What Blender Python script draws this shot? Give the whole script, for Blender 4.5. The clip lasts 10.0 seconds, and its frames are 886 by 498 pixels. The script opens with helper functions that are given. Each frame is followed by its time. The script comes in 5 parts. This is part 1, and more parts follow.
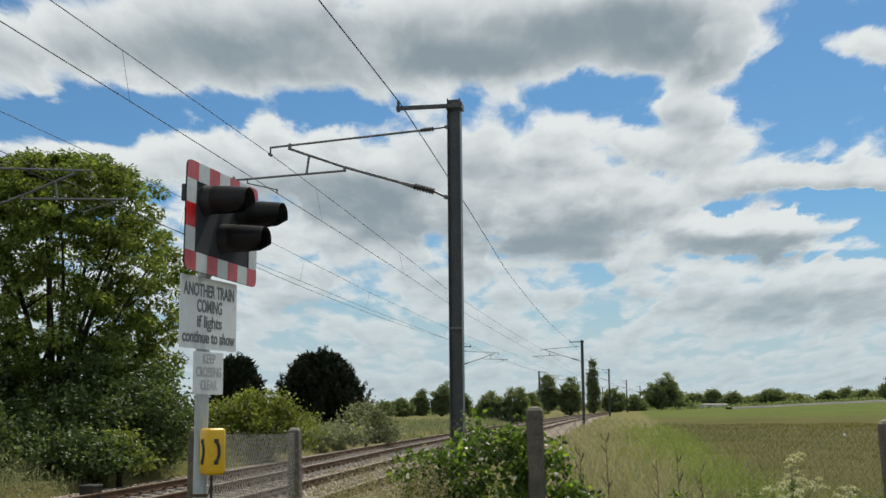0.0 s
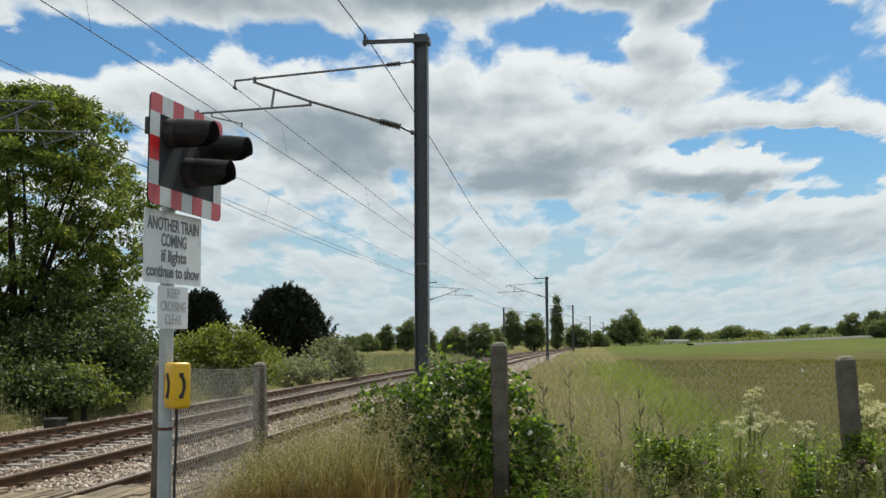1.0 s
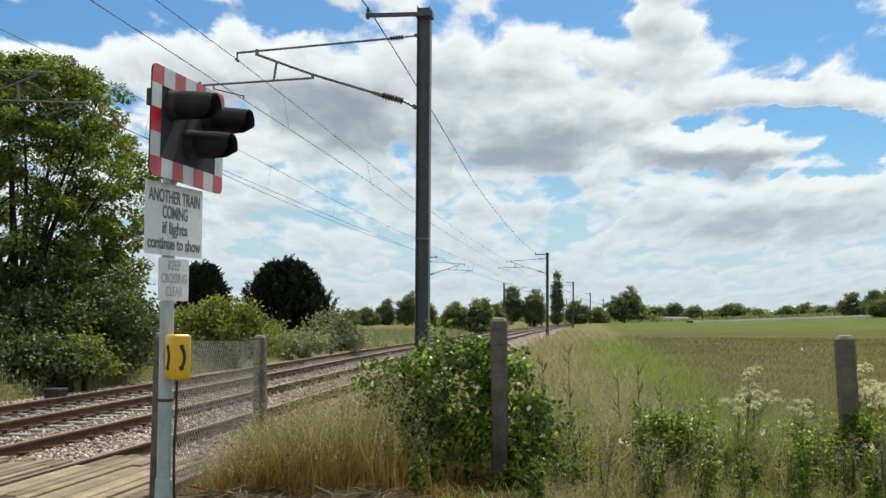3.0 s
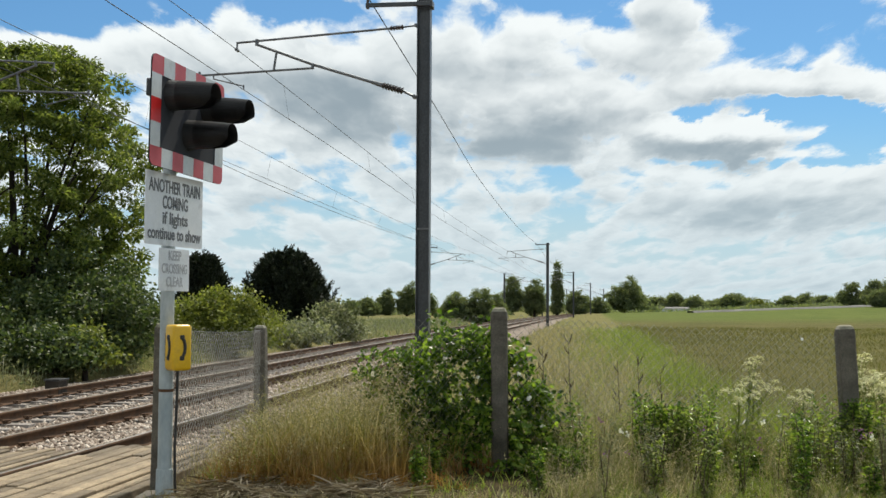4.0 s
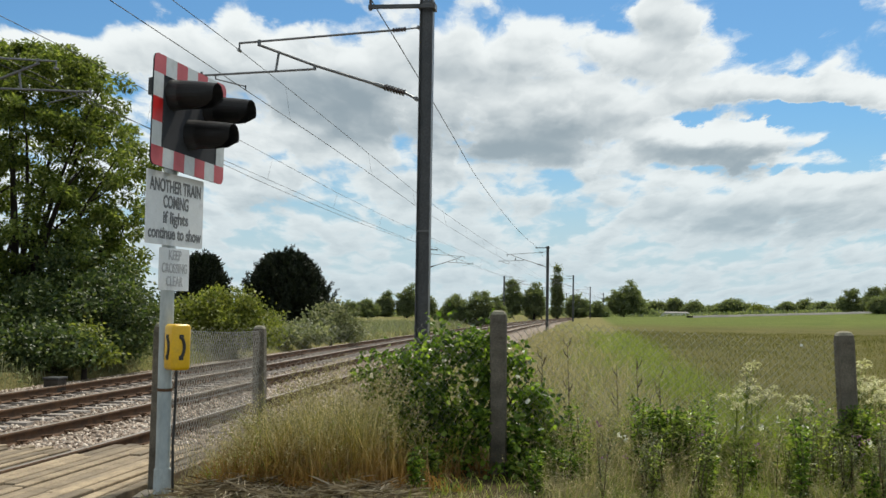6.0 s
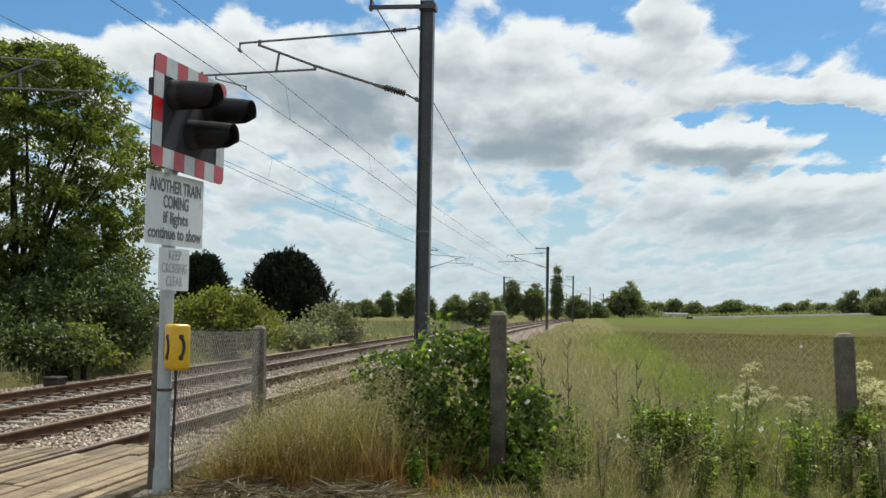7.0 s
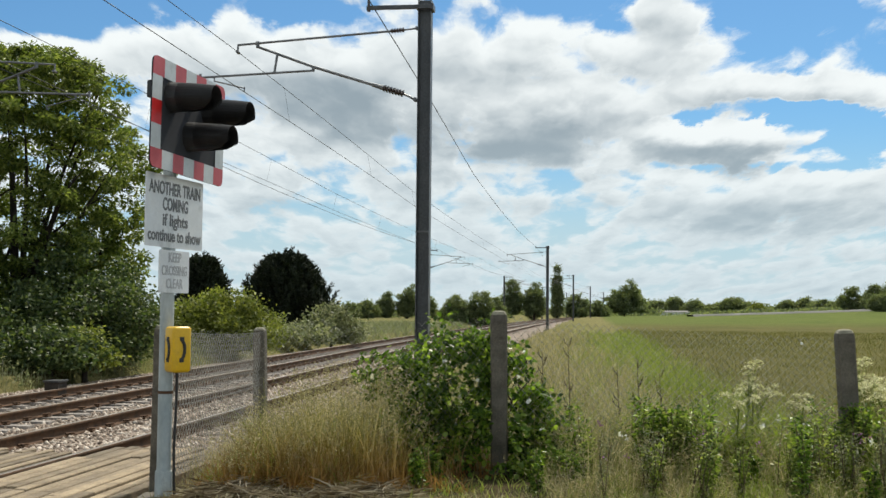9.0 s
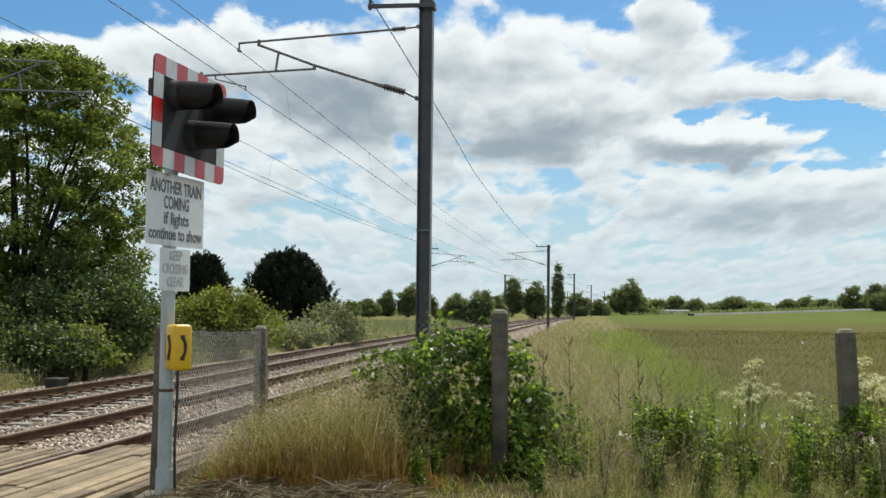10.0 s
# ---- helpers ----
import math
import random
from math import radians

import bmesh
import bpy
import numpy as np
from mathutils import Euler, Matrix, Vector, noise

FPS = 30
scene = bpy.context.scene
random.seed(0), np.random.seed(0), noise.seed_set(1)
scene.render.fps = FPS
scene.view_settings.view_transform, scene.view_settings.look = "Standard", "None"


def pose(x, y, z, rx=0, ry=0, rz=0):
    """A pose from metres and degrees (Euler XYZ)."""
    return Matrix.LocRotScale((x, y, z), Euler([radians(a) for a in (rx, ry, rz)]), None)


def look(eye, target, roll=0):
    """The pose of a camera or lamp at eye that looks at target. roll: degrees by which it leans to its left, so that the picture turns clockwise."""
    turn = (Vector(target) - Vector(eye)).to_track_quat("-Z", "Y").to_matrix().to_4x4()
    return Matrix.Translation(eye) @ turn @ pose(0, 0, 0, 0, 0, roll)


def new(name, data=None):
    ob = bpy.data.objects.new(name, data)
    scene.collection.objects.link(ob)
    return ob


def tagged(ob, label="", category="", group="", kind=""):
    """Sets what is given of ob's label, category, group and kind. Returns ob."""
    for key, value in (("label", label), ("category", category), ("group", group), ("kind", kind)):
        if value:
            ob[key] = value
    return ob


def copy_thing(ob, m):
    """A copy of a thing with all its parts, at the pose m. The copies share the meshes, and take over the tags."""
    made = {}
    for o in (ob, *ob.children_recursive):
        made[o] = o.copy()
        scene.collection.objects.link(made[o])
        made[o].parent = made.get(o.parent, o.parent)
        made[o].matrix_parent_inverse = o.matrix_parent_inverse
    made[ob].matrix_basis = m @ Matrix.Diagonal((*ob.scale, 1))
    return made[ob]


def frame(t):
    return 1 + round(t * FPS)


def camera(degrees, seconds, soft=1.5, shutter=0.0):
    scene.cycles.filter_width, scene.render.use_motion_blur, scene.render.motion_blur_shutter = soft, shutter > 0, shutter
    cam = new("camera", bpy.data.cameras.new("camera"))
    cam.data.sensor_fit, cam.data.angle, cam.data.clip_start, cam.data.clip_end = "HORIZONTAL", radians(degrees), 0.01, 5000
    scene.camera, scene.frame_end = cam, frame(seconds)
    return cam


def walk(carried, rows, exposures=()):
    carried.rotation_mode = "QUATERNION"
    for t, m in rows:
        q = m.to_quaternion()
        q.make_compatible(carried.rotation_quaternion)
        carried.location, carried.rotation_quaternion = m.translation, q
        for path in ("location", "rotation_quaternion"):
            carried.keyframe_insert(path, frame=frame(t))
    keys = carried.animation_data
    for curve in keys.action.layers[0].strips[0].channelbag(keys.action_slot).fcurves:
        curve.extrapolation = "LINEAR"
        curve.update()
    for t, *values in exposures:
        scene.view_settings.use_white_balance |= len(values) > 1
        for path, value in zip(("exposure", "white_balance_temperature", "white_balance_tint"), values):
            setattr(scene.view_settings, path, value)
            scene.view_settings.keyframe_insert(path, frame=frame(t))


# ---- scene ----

# ---------------------------------------------------------------- camera
EYE = (0.0, 0.0, 1.58)
PATH = [
    (0.0, 7.81, 0.51, 1.72), (0.1, 7.50, 0.47, 0.98), (0.2, 7.17, 0.42, 0.50), (0.3, 6.84, 0.37, 0.24),
    (0.5, 6.17, 0.30, 0.04), (1.0, 4.62, 0.30, -0.01), (1.2, 4.34, 0.26, -0.01), (1.5, 4.00, 0.17, -0.01),
    (2.0, 3.68, -0.09, -0.01), (2.5, 3.59, -0.33, -0.01), (4.0, 2.89, -0.29, 0.01), (4.5, 2.86, -0.30, 0.00),
    (5.0, 2.85, -0.22, 0.03), (5.5, 2.94, -0.60, 0.01), (7.0, 3.03, -1.00, -0.02), (7.5, 3.01, -0.79, 0.01),
    (8.0, 3.02, -0.61, 0.03), (8.5, 3.04, -0.60, 0.03), (9.0, 3.03, -0.50, 0.00), (9.5, 3.00, -0.42, 0.04),
    (10.0, 2.96, -0.60, 0.04)]
cam = camera(42.0, 10.0)
walk(cam, [(t, pose(*EYE, 90 + p, r, y)) for t, p, r, y in PATH],
     exposures=[(0.0, -0.28), (0.6, -0.26), (1.0, -0.15), (1.6, 0.0), (4.5, 0.0), (5.0, -0.05), (5.5, -0.05), (7.0, -0.08), (7.8, 0.0), (10.0, 0.0)])

# ---------------------------------------------------------------- world and sun
SUN_AZ, SUN_EL = 22.0, 55.0      # degrees to the right of the y axis, and up


def build_world():
    w = bpy.data.worlds.new("sky")
    scene.world = w
    w.use_nodes = True
    nt = w.node_tree
    nt.nodes.clear()
    N = nt.nodes.new

    def link(a, b):
        nt.links.new(a, b)

    def math_(op, a, b=0.0, c=0.0):
        n = N("ShaderNodeMath")
        n.operation = op
        for i, v in enumerate((a, b, c)):
            if isinstance(v, (int, float)):
                n.inputs[i].default_value = v
            else:
                link(v, n.inputs[i])
        return n.outputs[0]

    def vmath(op, a, b):
        n = N("ShaderNodeVectorMath")
        n.operation = op
        for i, v in enumerate((a, b)):
            if isinstance(v, tuple):
                n.inputs[i].default_value = v
            else:
                link(v, n.inputs[i])
        return n.outputs["Value"] if op == "LENGTH" else n.outputs[0]

    def ramp(v, lo, hi, a=0.0, b=1.0):
        n = N("ShaderNodeMapRange")
        n.interpolation_type = "SMOOTHSTEP"
        link(v, n.inputs[0])
        for i, x in enumerate((lo, hi, a, b)):
            n.inputs[i + 1].default_value = x
        return n.outputs[0]

    def fbm(vec, scale, detail=6.0, rough=0.55):
        n = N("ShaderNodeTexNoise")
        n.noise_dimensions = "3D"
        link(vec, n.inputs["Vector"])
        n.inputs["Scale"].default_value, n.inputs["Detail"].default_value = scale, detail
        n.inputs["Roughness"].default_value = rough
        return n

    def vec(x, y, z=0.0):
        n = N("ShaderNodeCombineXYZ")
        for i, v in enumerate((x, y, z)):
            if isinstance(v, (int, float)):
                n.inputs[i].default_value = v
            else:
                link(v, n.inputs[i])
        return n.outputs[0]

    co = N("ShaderNodeTexCoord").outputs["Generated"]
    sep = N("ShaderNodeSeparateXYZ")
    link(co, sep.inputs[0])
    yy = math_("MAXIMUM", math_("ABSOLUTE", sep.outputs[1]), 0.12)
    u = math_("DIVIDE", sep.outputs[0], yy)
    v = math_("DIVIDE", math_("MAXIMUM", sep.outputs[2], 0.0), yy)
    P = vec(u, v)
    # places on the flat layer of cloud, seen in perspective
    w = math_("ADD", v, 0.17)
    Q = vec(math_("DIVIDE", u, w), math_("DIVIDE", 0.50, w))
    swirl = vmath("SUBTRACT", fbm(Q, 4.6, 6.0, 0.62).outputs["Color"], (0.5, 0.5, 0.5))
    Pw = vmath("ADD", P, vmath("MULTIPLY", swirl, (0.085, 0.050, 0.0)))
    Qw = vmath("ADD", Q, vmath("MULTIPLY", swirl, (0.16, 0.14, 0.0)))
    Ps = vmath("ADD", P, vmath("MULTIPLY", swirl, (0.055, 0.026, 0.0)))

    def blobs(at, rows):
        total = None
        for az, el, ra, re, amp in rows:
            d = vmath("SUBTRACT", at, (az, el, 0.0))
            d = vmath("MULTIPLY", d, (1.0 / ra, 1.0 / re, 0.0))
            x = ramp(vmath("LENGTH", d, (0, 0, 0)), 0.2, 1.25, amp, 0.0)
            total = x if total is None else math_("ADD", total, x)
        return total

    # openings of clear sky and single banks, as tangents to the right and up
    clear = [(-0.338, 0.257, 0.062, 0.030, -.42), (-0.250, 0.263, 0.055, 0.021, -.36), (-0.132, 0.266, 0.085, 0.019, -.34),
             (-0.42, 0.260, 0.06, 0.016, -.30), (0.111, 0.272, 0.060, 0.036, -.42), (0.152, 0.243, 0.030, 0.020, -.24),
             (0.310, 0.268, 0.105, 0.075, -.50), (0.300, 0.171, 0.14, 0.011, -.62), (0.27, 0.127, 0.13, 0.006, -.24), (0.152, 0.149, 0.028, 0.009, .16),
             (0.365, 0.153, 0.070, 0.020, -.50), (-0.275, 0.190, 0.035, 0.018, -.26), (0.23, 0.34, 0.2, 0.02, -.1), (0.42, 0.22, 0.07, 0.05, -.35)]
    banks = [(-0.02, 0.20, 0.24, 0.05, .22), (-0.22, 0.215, 0.17, 0.035, .26), (0.310, 0.194, 0.12, 0.014, .52),
             (0.256, 0.153, 0.040, 0.028, .85), (0.196, 0.153, 0.038, 0.017, .62), (0.200, 0.262, 0.048, 0.016, .34),
             (0.178, 0.228, 0.070, 0.024, .30), (-0.15, 0.33, 0.42, 0.048, .30), (0.130, 0.332, 0.115, 0.048, .46),
             (0.222, 0.325, 0.042, 0.038, .36), (0.350, 0.312, 0.038, 0.026, .55), (0.272, 0.277, 0.034, 0.007, .30),
             (0.345, 0.112, 0.12, 0.018, .30), (0.05, 0.16, 0.10, 0.03, .15), (0.125, 0.176, 0.060, 0.024, .40), (-0.10, 0.152, 0.10, 0.030, .20), (0.28, 0.092, 0.12, 0.022, .30), (0.125, 0.134, 0.06, 0.015, .30), (-0.37, 0.225, 0.05, 0.02, .3)]
    shade_rows = [(-0.18, 0.325, 0.34, 0.045, .30), (0.130, 0.338, 0.105, 0.036, .48), (-0.005, 0.305, 0.07, 0.022, .45), (-0.127, 0.184, 0.10, 0.030, .42),
                  (-0.15, 0.088, 0.05, 0.012, .40), (0.02, 0.150, 0.11, 0.018, .30), (0.153, 0.097, 0.11, 0.010, .18), (0.08, 0.135, 0.07, 0.012, .30),
                  (0.28, 0.086, 0.10, 0.010, .25), (0.22, 0.143, 0.05, 0.006, .10), (0.06, 0.205, 0.08, 0.012, .22), (-0.05, 0.115, 0.2, 0.012, .2), (-0.03, 0.235, 0.06, 0.02, .18), (0.06, 0.09, 0.1, 0.01, .25),
                  (-0.06, 0.165, 0.10, 0.030, .34), (0.057, 0.136, 0.09, 0.014, .26), (0.275, 0.140, 0.07, 0.007, .30), (0.30, 0.077, 0.11, 0.010, .22)]

    def puffs(at, scale):
        n = N("ShaderNodeTexVoronoi")
        n.feature, n.voronoi_dimensions = "SMOOTH_F1", "2D"
        link(at, n.inputs["Vector"])
        n.inputs["Scale"].default_value, n.inputs["Smoothness"].default_value = scale, 0.35
        return math_("SUBTRACT", 0.42, n.outputs["Distance"])

    def density(at, layer, detail):
        a = math_("MULTIPLY_ADD", fbm(layer, 3.7, detail, 0.60).outputs[0], 1.7, -0.30)
        a = math_("ADD", a, math_("MULTIPLY", puffs(layer, 10.0), 0.26))
        return math_("ADD", a, math_("ADD", blobs(at, clear), blobs(at, banks)))

    d0 = density(Pw, Qw, 9.0)
    up = vmath("ADD", Ps, (0.002, 0.012, 0.0))
    Qup = vmath("ADD", Qw, (0.0, -0.045, 0.0))
    body, above = density(Ps, Qw, 4.0), density(up, Qup, 4.0)
    mask = ramp(d0, 0.33, 0.60)
    lit = math_("MULTIPLY", math_("SUBTRACT", above, body), 1.0)    # dark where there is more cloud above, towards the sun
    thick = ramp(body, 0.55, 1.15, 0.0, 0.36)
    shade = math_("ADD", math_("ADD", lit, thick), math_("ADD", blobs(Ps, shade_rows), ramp(v, 0.0, 0.12, 0.20, 0.0)))
    shade = math_("SUBTRACT", shade, ramp(d0, 0.48, 0.72, 0.26, 0.0))    # thin sunlit margins
    shade = ramp(math_("ADD", shade, 0.25), -0.13, 1.10)
    cloud = N("ShaderNodeMix")
    cloud.data_type = "RGBA"
    link(shade, cloud.inputs["Factor"])
    cloud.inputs["A"].default_value, cloud.inputs["B"].default_value = (0.92, 0.97, 0.97, 1), (0.31, 0.385, 0.435, 1)
    sky = N("ShaderNodeTexSky")
    sky.sky_type, sky.sun_disc = "NISHITA", False
    sky.sun_elevation, sky.sun_rotation = radians(SUN_EL), radians(SUN_AZ)
    sky.air_density, sky.dust_density = 1.0, 0.6
    blue = vmath("MULTIPLY", sky.outputs[0], (0.047, 0.079, 0.101))
    # pale haze low over the land
    low = N("ShaderNodeMix")
    low.data_type = "RGBA"
    link(ramp(v, 0.0, 0.13, 0.85, 0.0), low.inputs["Factor"])
    link(blue, low.inputs["A"])
    low.inputs["B"].default_value = (0.55, 0.72, 0.80, 1)
    mix = N("ShaderNodeMix")
    mix.data_type = "RGBA"
    link(mask, mix.inputs["Factor"])
    link(low.outputs["Result"], mix.inputs["A"])
    link(cloud.outputs["Result"], mix.inputs["B"])
    # bright air between the eye and the lowest clouds
    air = N("ShaderNodeMix")
    air.data_type = "RGBA"
    link(ramp(v, 0.0, 0.19, 0.62, 0.0), air.inputs["Factor"])
    link(mix.outputs["Result"], air.inputs["A"])
    air.inputs["B"].default_value = (0.56, 0.69, 0.75, 1)
    bg = N("ShaderNodeBackground")
    link(air.outputs["Result"], bg.inputs[0])
    bg.inputs[1].default_value = 1.0
    out = N("ShaderNodeOutputWorld")
    link(bg.outputs[0], out.inputs[0])


build_world()
lamp = new("sun", bpy.data.lights.new("sun", "SUN"))
lamp.data.energy, lamp.data.angle, lamp.data.color = 4.8, radians(0.6), (1.0, 0.93, 0.80)
_d = Vector((math.sin(radians(SUN_AZ)) * math.cos(radians(SUN_EL)), math.cos(radians(SUN_AZ)) * math.cos(radians(SUN_EL)),
             math.sin(radians(SUN_EL))))
lamp.matrix_world = look(_d * 50, (0, 0, 0))

# ---------------------------------------------------------------- the line of the railway
HEAD = radians(7.3)
RC, RS = math.cos(HEAD), math.sin(HEAD)
BEND = np.polyfit([0, 21, 60, 104, 187, 270, 353, 430], [0, 0, -.4, -1.15, .15, 3.2, 6.6, 11], 4)


def bend(s):
    return float(np.polyval(BEND, min(s, 430.0))) * min(1.0, max(0.0, (s - 15) / 30.0))


def rp(s, lat, z=0.0):
    """A place s metres along the railway and lat metres to its right."""
    k = lat + bend(s)
    return Vector((k * RC + s * RS, -k * RS + s * RC, z))


def lat_np(x, y):
    return x * RC - y * RS


def smooth(a, b, x):
    t = np.clip((x - a) / (b - a), 0, 1)
    return t * t * (3 - 2 * t)


# ---------------------------------------------------------------- materials
def nodes_of(name):
    m = bpy.data.materials.new(name)
    m.use_nodes = True
    nt = m.node_tree
    return m, nt, nt.nodes["Principled BSDF"]


def add_noise(nt, scale, detail=5.0, rough=0.6, stretch=(1, 1, 1)):
    tc = nt.nodes.new("ShaderNodeTexCoord")
    mp = nt.nodes.new("ShaderNodeMapping")
    mp.inputs["Scale"].default_value = stretch
    nt.links.new(tc.outputs["Object"], mp.inputs[0])
    n = nt.nodes.new("ShaderNodeTexNoise")
    n.inputs["Scale"].default_value, n.inputs["Detail"].default_value, n.inputs["Roughness"].default_value = scale, detail, rough
    nt.links.new(mp.outputs[0], n.inputs["Vector"])
    return n.outputs[0]


def color_ramp(nt, fac, stops):
    r = nt.nodes.new("ShaderNodeValToRGB")
    while len(r.color_ramp.elements) < len(stops):
        r.color_ramp.elements.new(0.5)
    for e, (p, c) in zip(r.color_ramp.elements, stops):
        e.position, e.color = p, (*c, 1)
    nt.links.new(fac, r.inputs[0])
    return r.outputs[0]


def mixed(nt, fac, a, b, mode="MIX"):
    m = nt.nodes.new("ShaderNodeMix")
    m.data_type, m.blend_type = "RGBA", mode
    for key, val in (("Factor", fac), ("A", a), ("B", b)):
        if isinstance(val, (int, float)):
            m.inputs[key].default_value = val
        elif isinstance(val, tuple):
            m.inputs[key].default_value = (*val, 1)
        else:
            nt.links.new(val, m.inputs[key])
    return m.outputs["Result"]


def bump(nt, bsdf, height, strength=0.4, dist=0.01):
    b = nt.nodes.new("ShaderNodeBump")
    b.inputs["Strength"].default_value, b.inputs["Distance"].default_value = strength, dist
    nt.links.new(height, b.inputs["Height"])
    nt.links.new(b.outputs[0], bsdf.inputs["Normal"])


def surface(name, dark, light, rough=0.7, metal=0.0, scale=6.0, fine=60.0, relief=0.3, dist=0.004, stretch=(1, 1, 1), stain=None, speck=0.3):
    """Two scales of mottling between two colours, a fine relief and, where given, stains of a third colour."""
    m, nt, b = nodes_of(name)
    big, small = add_noise(nt, scale, 4, 0.6, stretch), add_noise(nt, fine, 5, 0.65, stretch)
    base = color_ramp(nt, big, [(0.3, dark), (0.7, light)])
    spots = color_ramp(nt, small, [(0.3, (1 - speck * 1.2,) * 3), (0.7, (1 + speck * 0.8,) * 3)])
    col = mixed(nt, 1.0, base, spots, "MULTIPLY")
    if stain:
        f = color_ramp(nt, add_noise(nt, scale * 0.6, 6, 0.7, stretch), [(0.54, (0, 0, 0)), (0.66, (1, 1, 1))])
        col = mixed(nt, f, col, stain)
    nt.links.new(col, b.inputs["Base Color"])
    b.inputs["Roughness"].default_value, b.inputs["Metallic"].default_value = rough, metal
    bump(nt, b, small, relief, dist)
    return m


def leaf_mat(name, colours, trans=0.45, rough=0.5, by_height=None, patch=0.0, glow=(1.18, 1.22, 0.6)):
    """Foliage: every leaf its own tone, light shining through. by_height: (low, high, colour at the foot)."""
    m, nt, b = nodes_of(name)
    geo = nt.nodes.new("ShaderNodeNewGeometry")
    k = len(colours)
    col = color_ramp(nt, geo.outputs["Random Per Island"], [(i / max(1, k - 1), c) for i, c in enumerate(colours)])
    tone = color_ramp(nt, add_noise(nt, 0.9 if not patch else patch, 3), [(0.3, (0.7,) * 3), (0.7, (1.25,) * 3)])
    col = mixed(nt, 1.0, col, tone, "MULTIPLY")
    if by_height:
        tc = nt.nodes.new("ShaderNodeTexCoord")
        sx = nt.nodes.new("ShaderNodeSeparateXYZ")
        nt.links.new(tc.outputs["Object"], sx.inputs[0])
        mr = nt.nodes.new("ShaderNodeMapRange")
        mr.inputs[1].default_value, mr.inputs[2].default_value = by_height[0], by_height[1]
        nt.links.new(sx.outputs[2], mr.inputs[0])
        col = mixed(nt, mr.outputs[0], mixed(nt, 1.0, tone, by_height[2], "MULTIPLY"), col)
    nt.links.new(col, b.inputs["Base Color"])
    b.inputs["Roughness"].default_value = rough
    b.inputs["Specular IOR Level"].default_value = 0.3
    t = nt.nodes.new("ShaderNodeBsdfTranslucent")
    nt.links.new(mixed(nt, 1.0, col, glow, "MULTIPLY"), t.inputs[0])
    mx = nt.nodes.new("ShaderNodeMixShader")
    mx.inputs[0].default_value = trans
    nt.links.new(b.outputs[0], mx.inputs[1])
    nt.links.new(t.outputs[0], mx.inputs[2])
    nt.links.new(mx.outputs[0], nt.nodes["Material Output"].inputs[0])
    return m


M = {}
M["steel"] = surface("mast_steel", (0.05, 0.055, 0.06), (0.095, 0.098, 0.102), 0.40, 0.3, 1.2, 30, 0.2)
M["galv"] = surface("galvanised", (0.13, 0.135, 0.14), (0.22, 0.225, 0.23), 0.5, 0.6, 3, 40, 0.15)
M["wire"] = surface("copper_wire", (0.03, 0.035, 0.035), (0.06, 0.06, 0.055), 0.6, 0.5, 2, 30, 0.1)
M["insul"] = surface("brown_glaze", (0.03, 0.018, 0.014), (0.06, 0.035, 0.028), 0.3, 0, 8, 60, 0.1)
M["concrete"] = surface("weathered_concrete", (0.075, 0.066, 0.050), (0.17, 0.148, 0.115), 0.9, 0, 5, 70, 0.8, 0.006, stain=(0.07, 0.07, 0.05))
# sunlight on the post tops, put into a paler concrete colour
M["lit_top"] = surface("sunlit_concrete_top", (0.17, 0.16, 0.11), (0.34, 0.32, 0.24), 0.95, 0, 12, 80, 0.8, 0.006)
M["sleeper"] = surface("sleeper_concrete", (0.18, 0.16, 0.14), (0.32, 0.29, 0.26), 0.9, 0, 4, 50, 0.5, 0.004, stain=(0.2, 0.15, 0.11))
M["rust"] = surface("rusty_rail", (0.050, 0.026, 0.012), (0.14, 0.072, 0.032), 0.85, 0.1, 5, 60, 0.4, 0.002)
M["railtop"] = surface("worn_rail_head", (0.26, 0.22, 0.18), (0.42, 0.37, 0.32), 0.38, 0.8, 4, 40, 0.1)
M["stone"] = surface("ballast_bed", (0.13, 0.098, 0.072), (0.29, 0.235, 0.185), 0.95, 0, 3, 28, 1.0, 0.03)
M["timber"] = surface("deck_timber", (0.17, 0.13, 0.082), (0.34, 0.275, 0.185), 0.85, 0, 3, 40, 0.5, 0.004, (1, 1, 1), (0.20, 0.165, 0.12))
def plank_tones(m):
    """Every plank its own tone."""
    nt = m.node_tree
    b = nt.nodes["Principled BSDF"]
    old = b.inputs["Base Color"].links[0].from_socket
    info = nt.nodes.new("ShaderNodeObjectInfo")
    nt.links.new(mixed(nt, 1.0, old, color_ramp(nt, info.outputs["Random"], [(0.0, (0.55, 0.53, 0.50)), (1.0, (1.25, 1.22, 1.15))]), "MULTIPLY"), b.inputs["Base Color"])


plank_tones(M["timber"])
M["asphalt"] = surface("asphalt", (0.10, 0.10, 0.098), (0.16, 0.155, 0.15), 0.9, 0, 1.5, 90, 0.7, 0.006)
M["lane"] = surface("pale_lane", (0.11, 0.11, 0.10), (0.18, 0.178, 0.165), 0.9, 0, 0.2, 5, 0.3)
M["post_paint"] = surface("grey_painted_post", (0.26, 0.31, 0.32), (0.44, 0.49, 0.49), 0.5, 0.0, 5, 40, 0.2, 0.002, (1, 1, 0.4), (0.20, 0.21, 0.19), speck=0.06)
M["black"] = surface("matt_black", (0.012, 0.012, 0.012), (0.03, 0.03, 0.03), 0.42, 0, 5, 60, 0.15, speck=0.06)
M["net"] = surface("dull_netting_wire", (0.22, 0.215, 0.19), (0.36, 0.35, 0.31), 0.6, 0.2, 3, 40, 0.1)
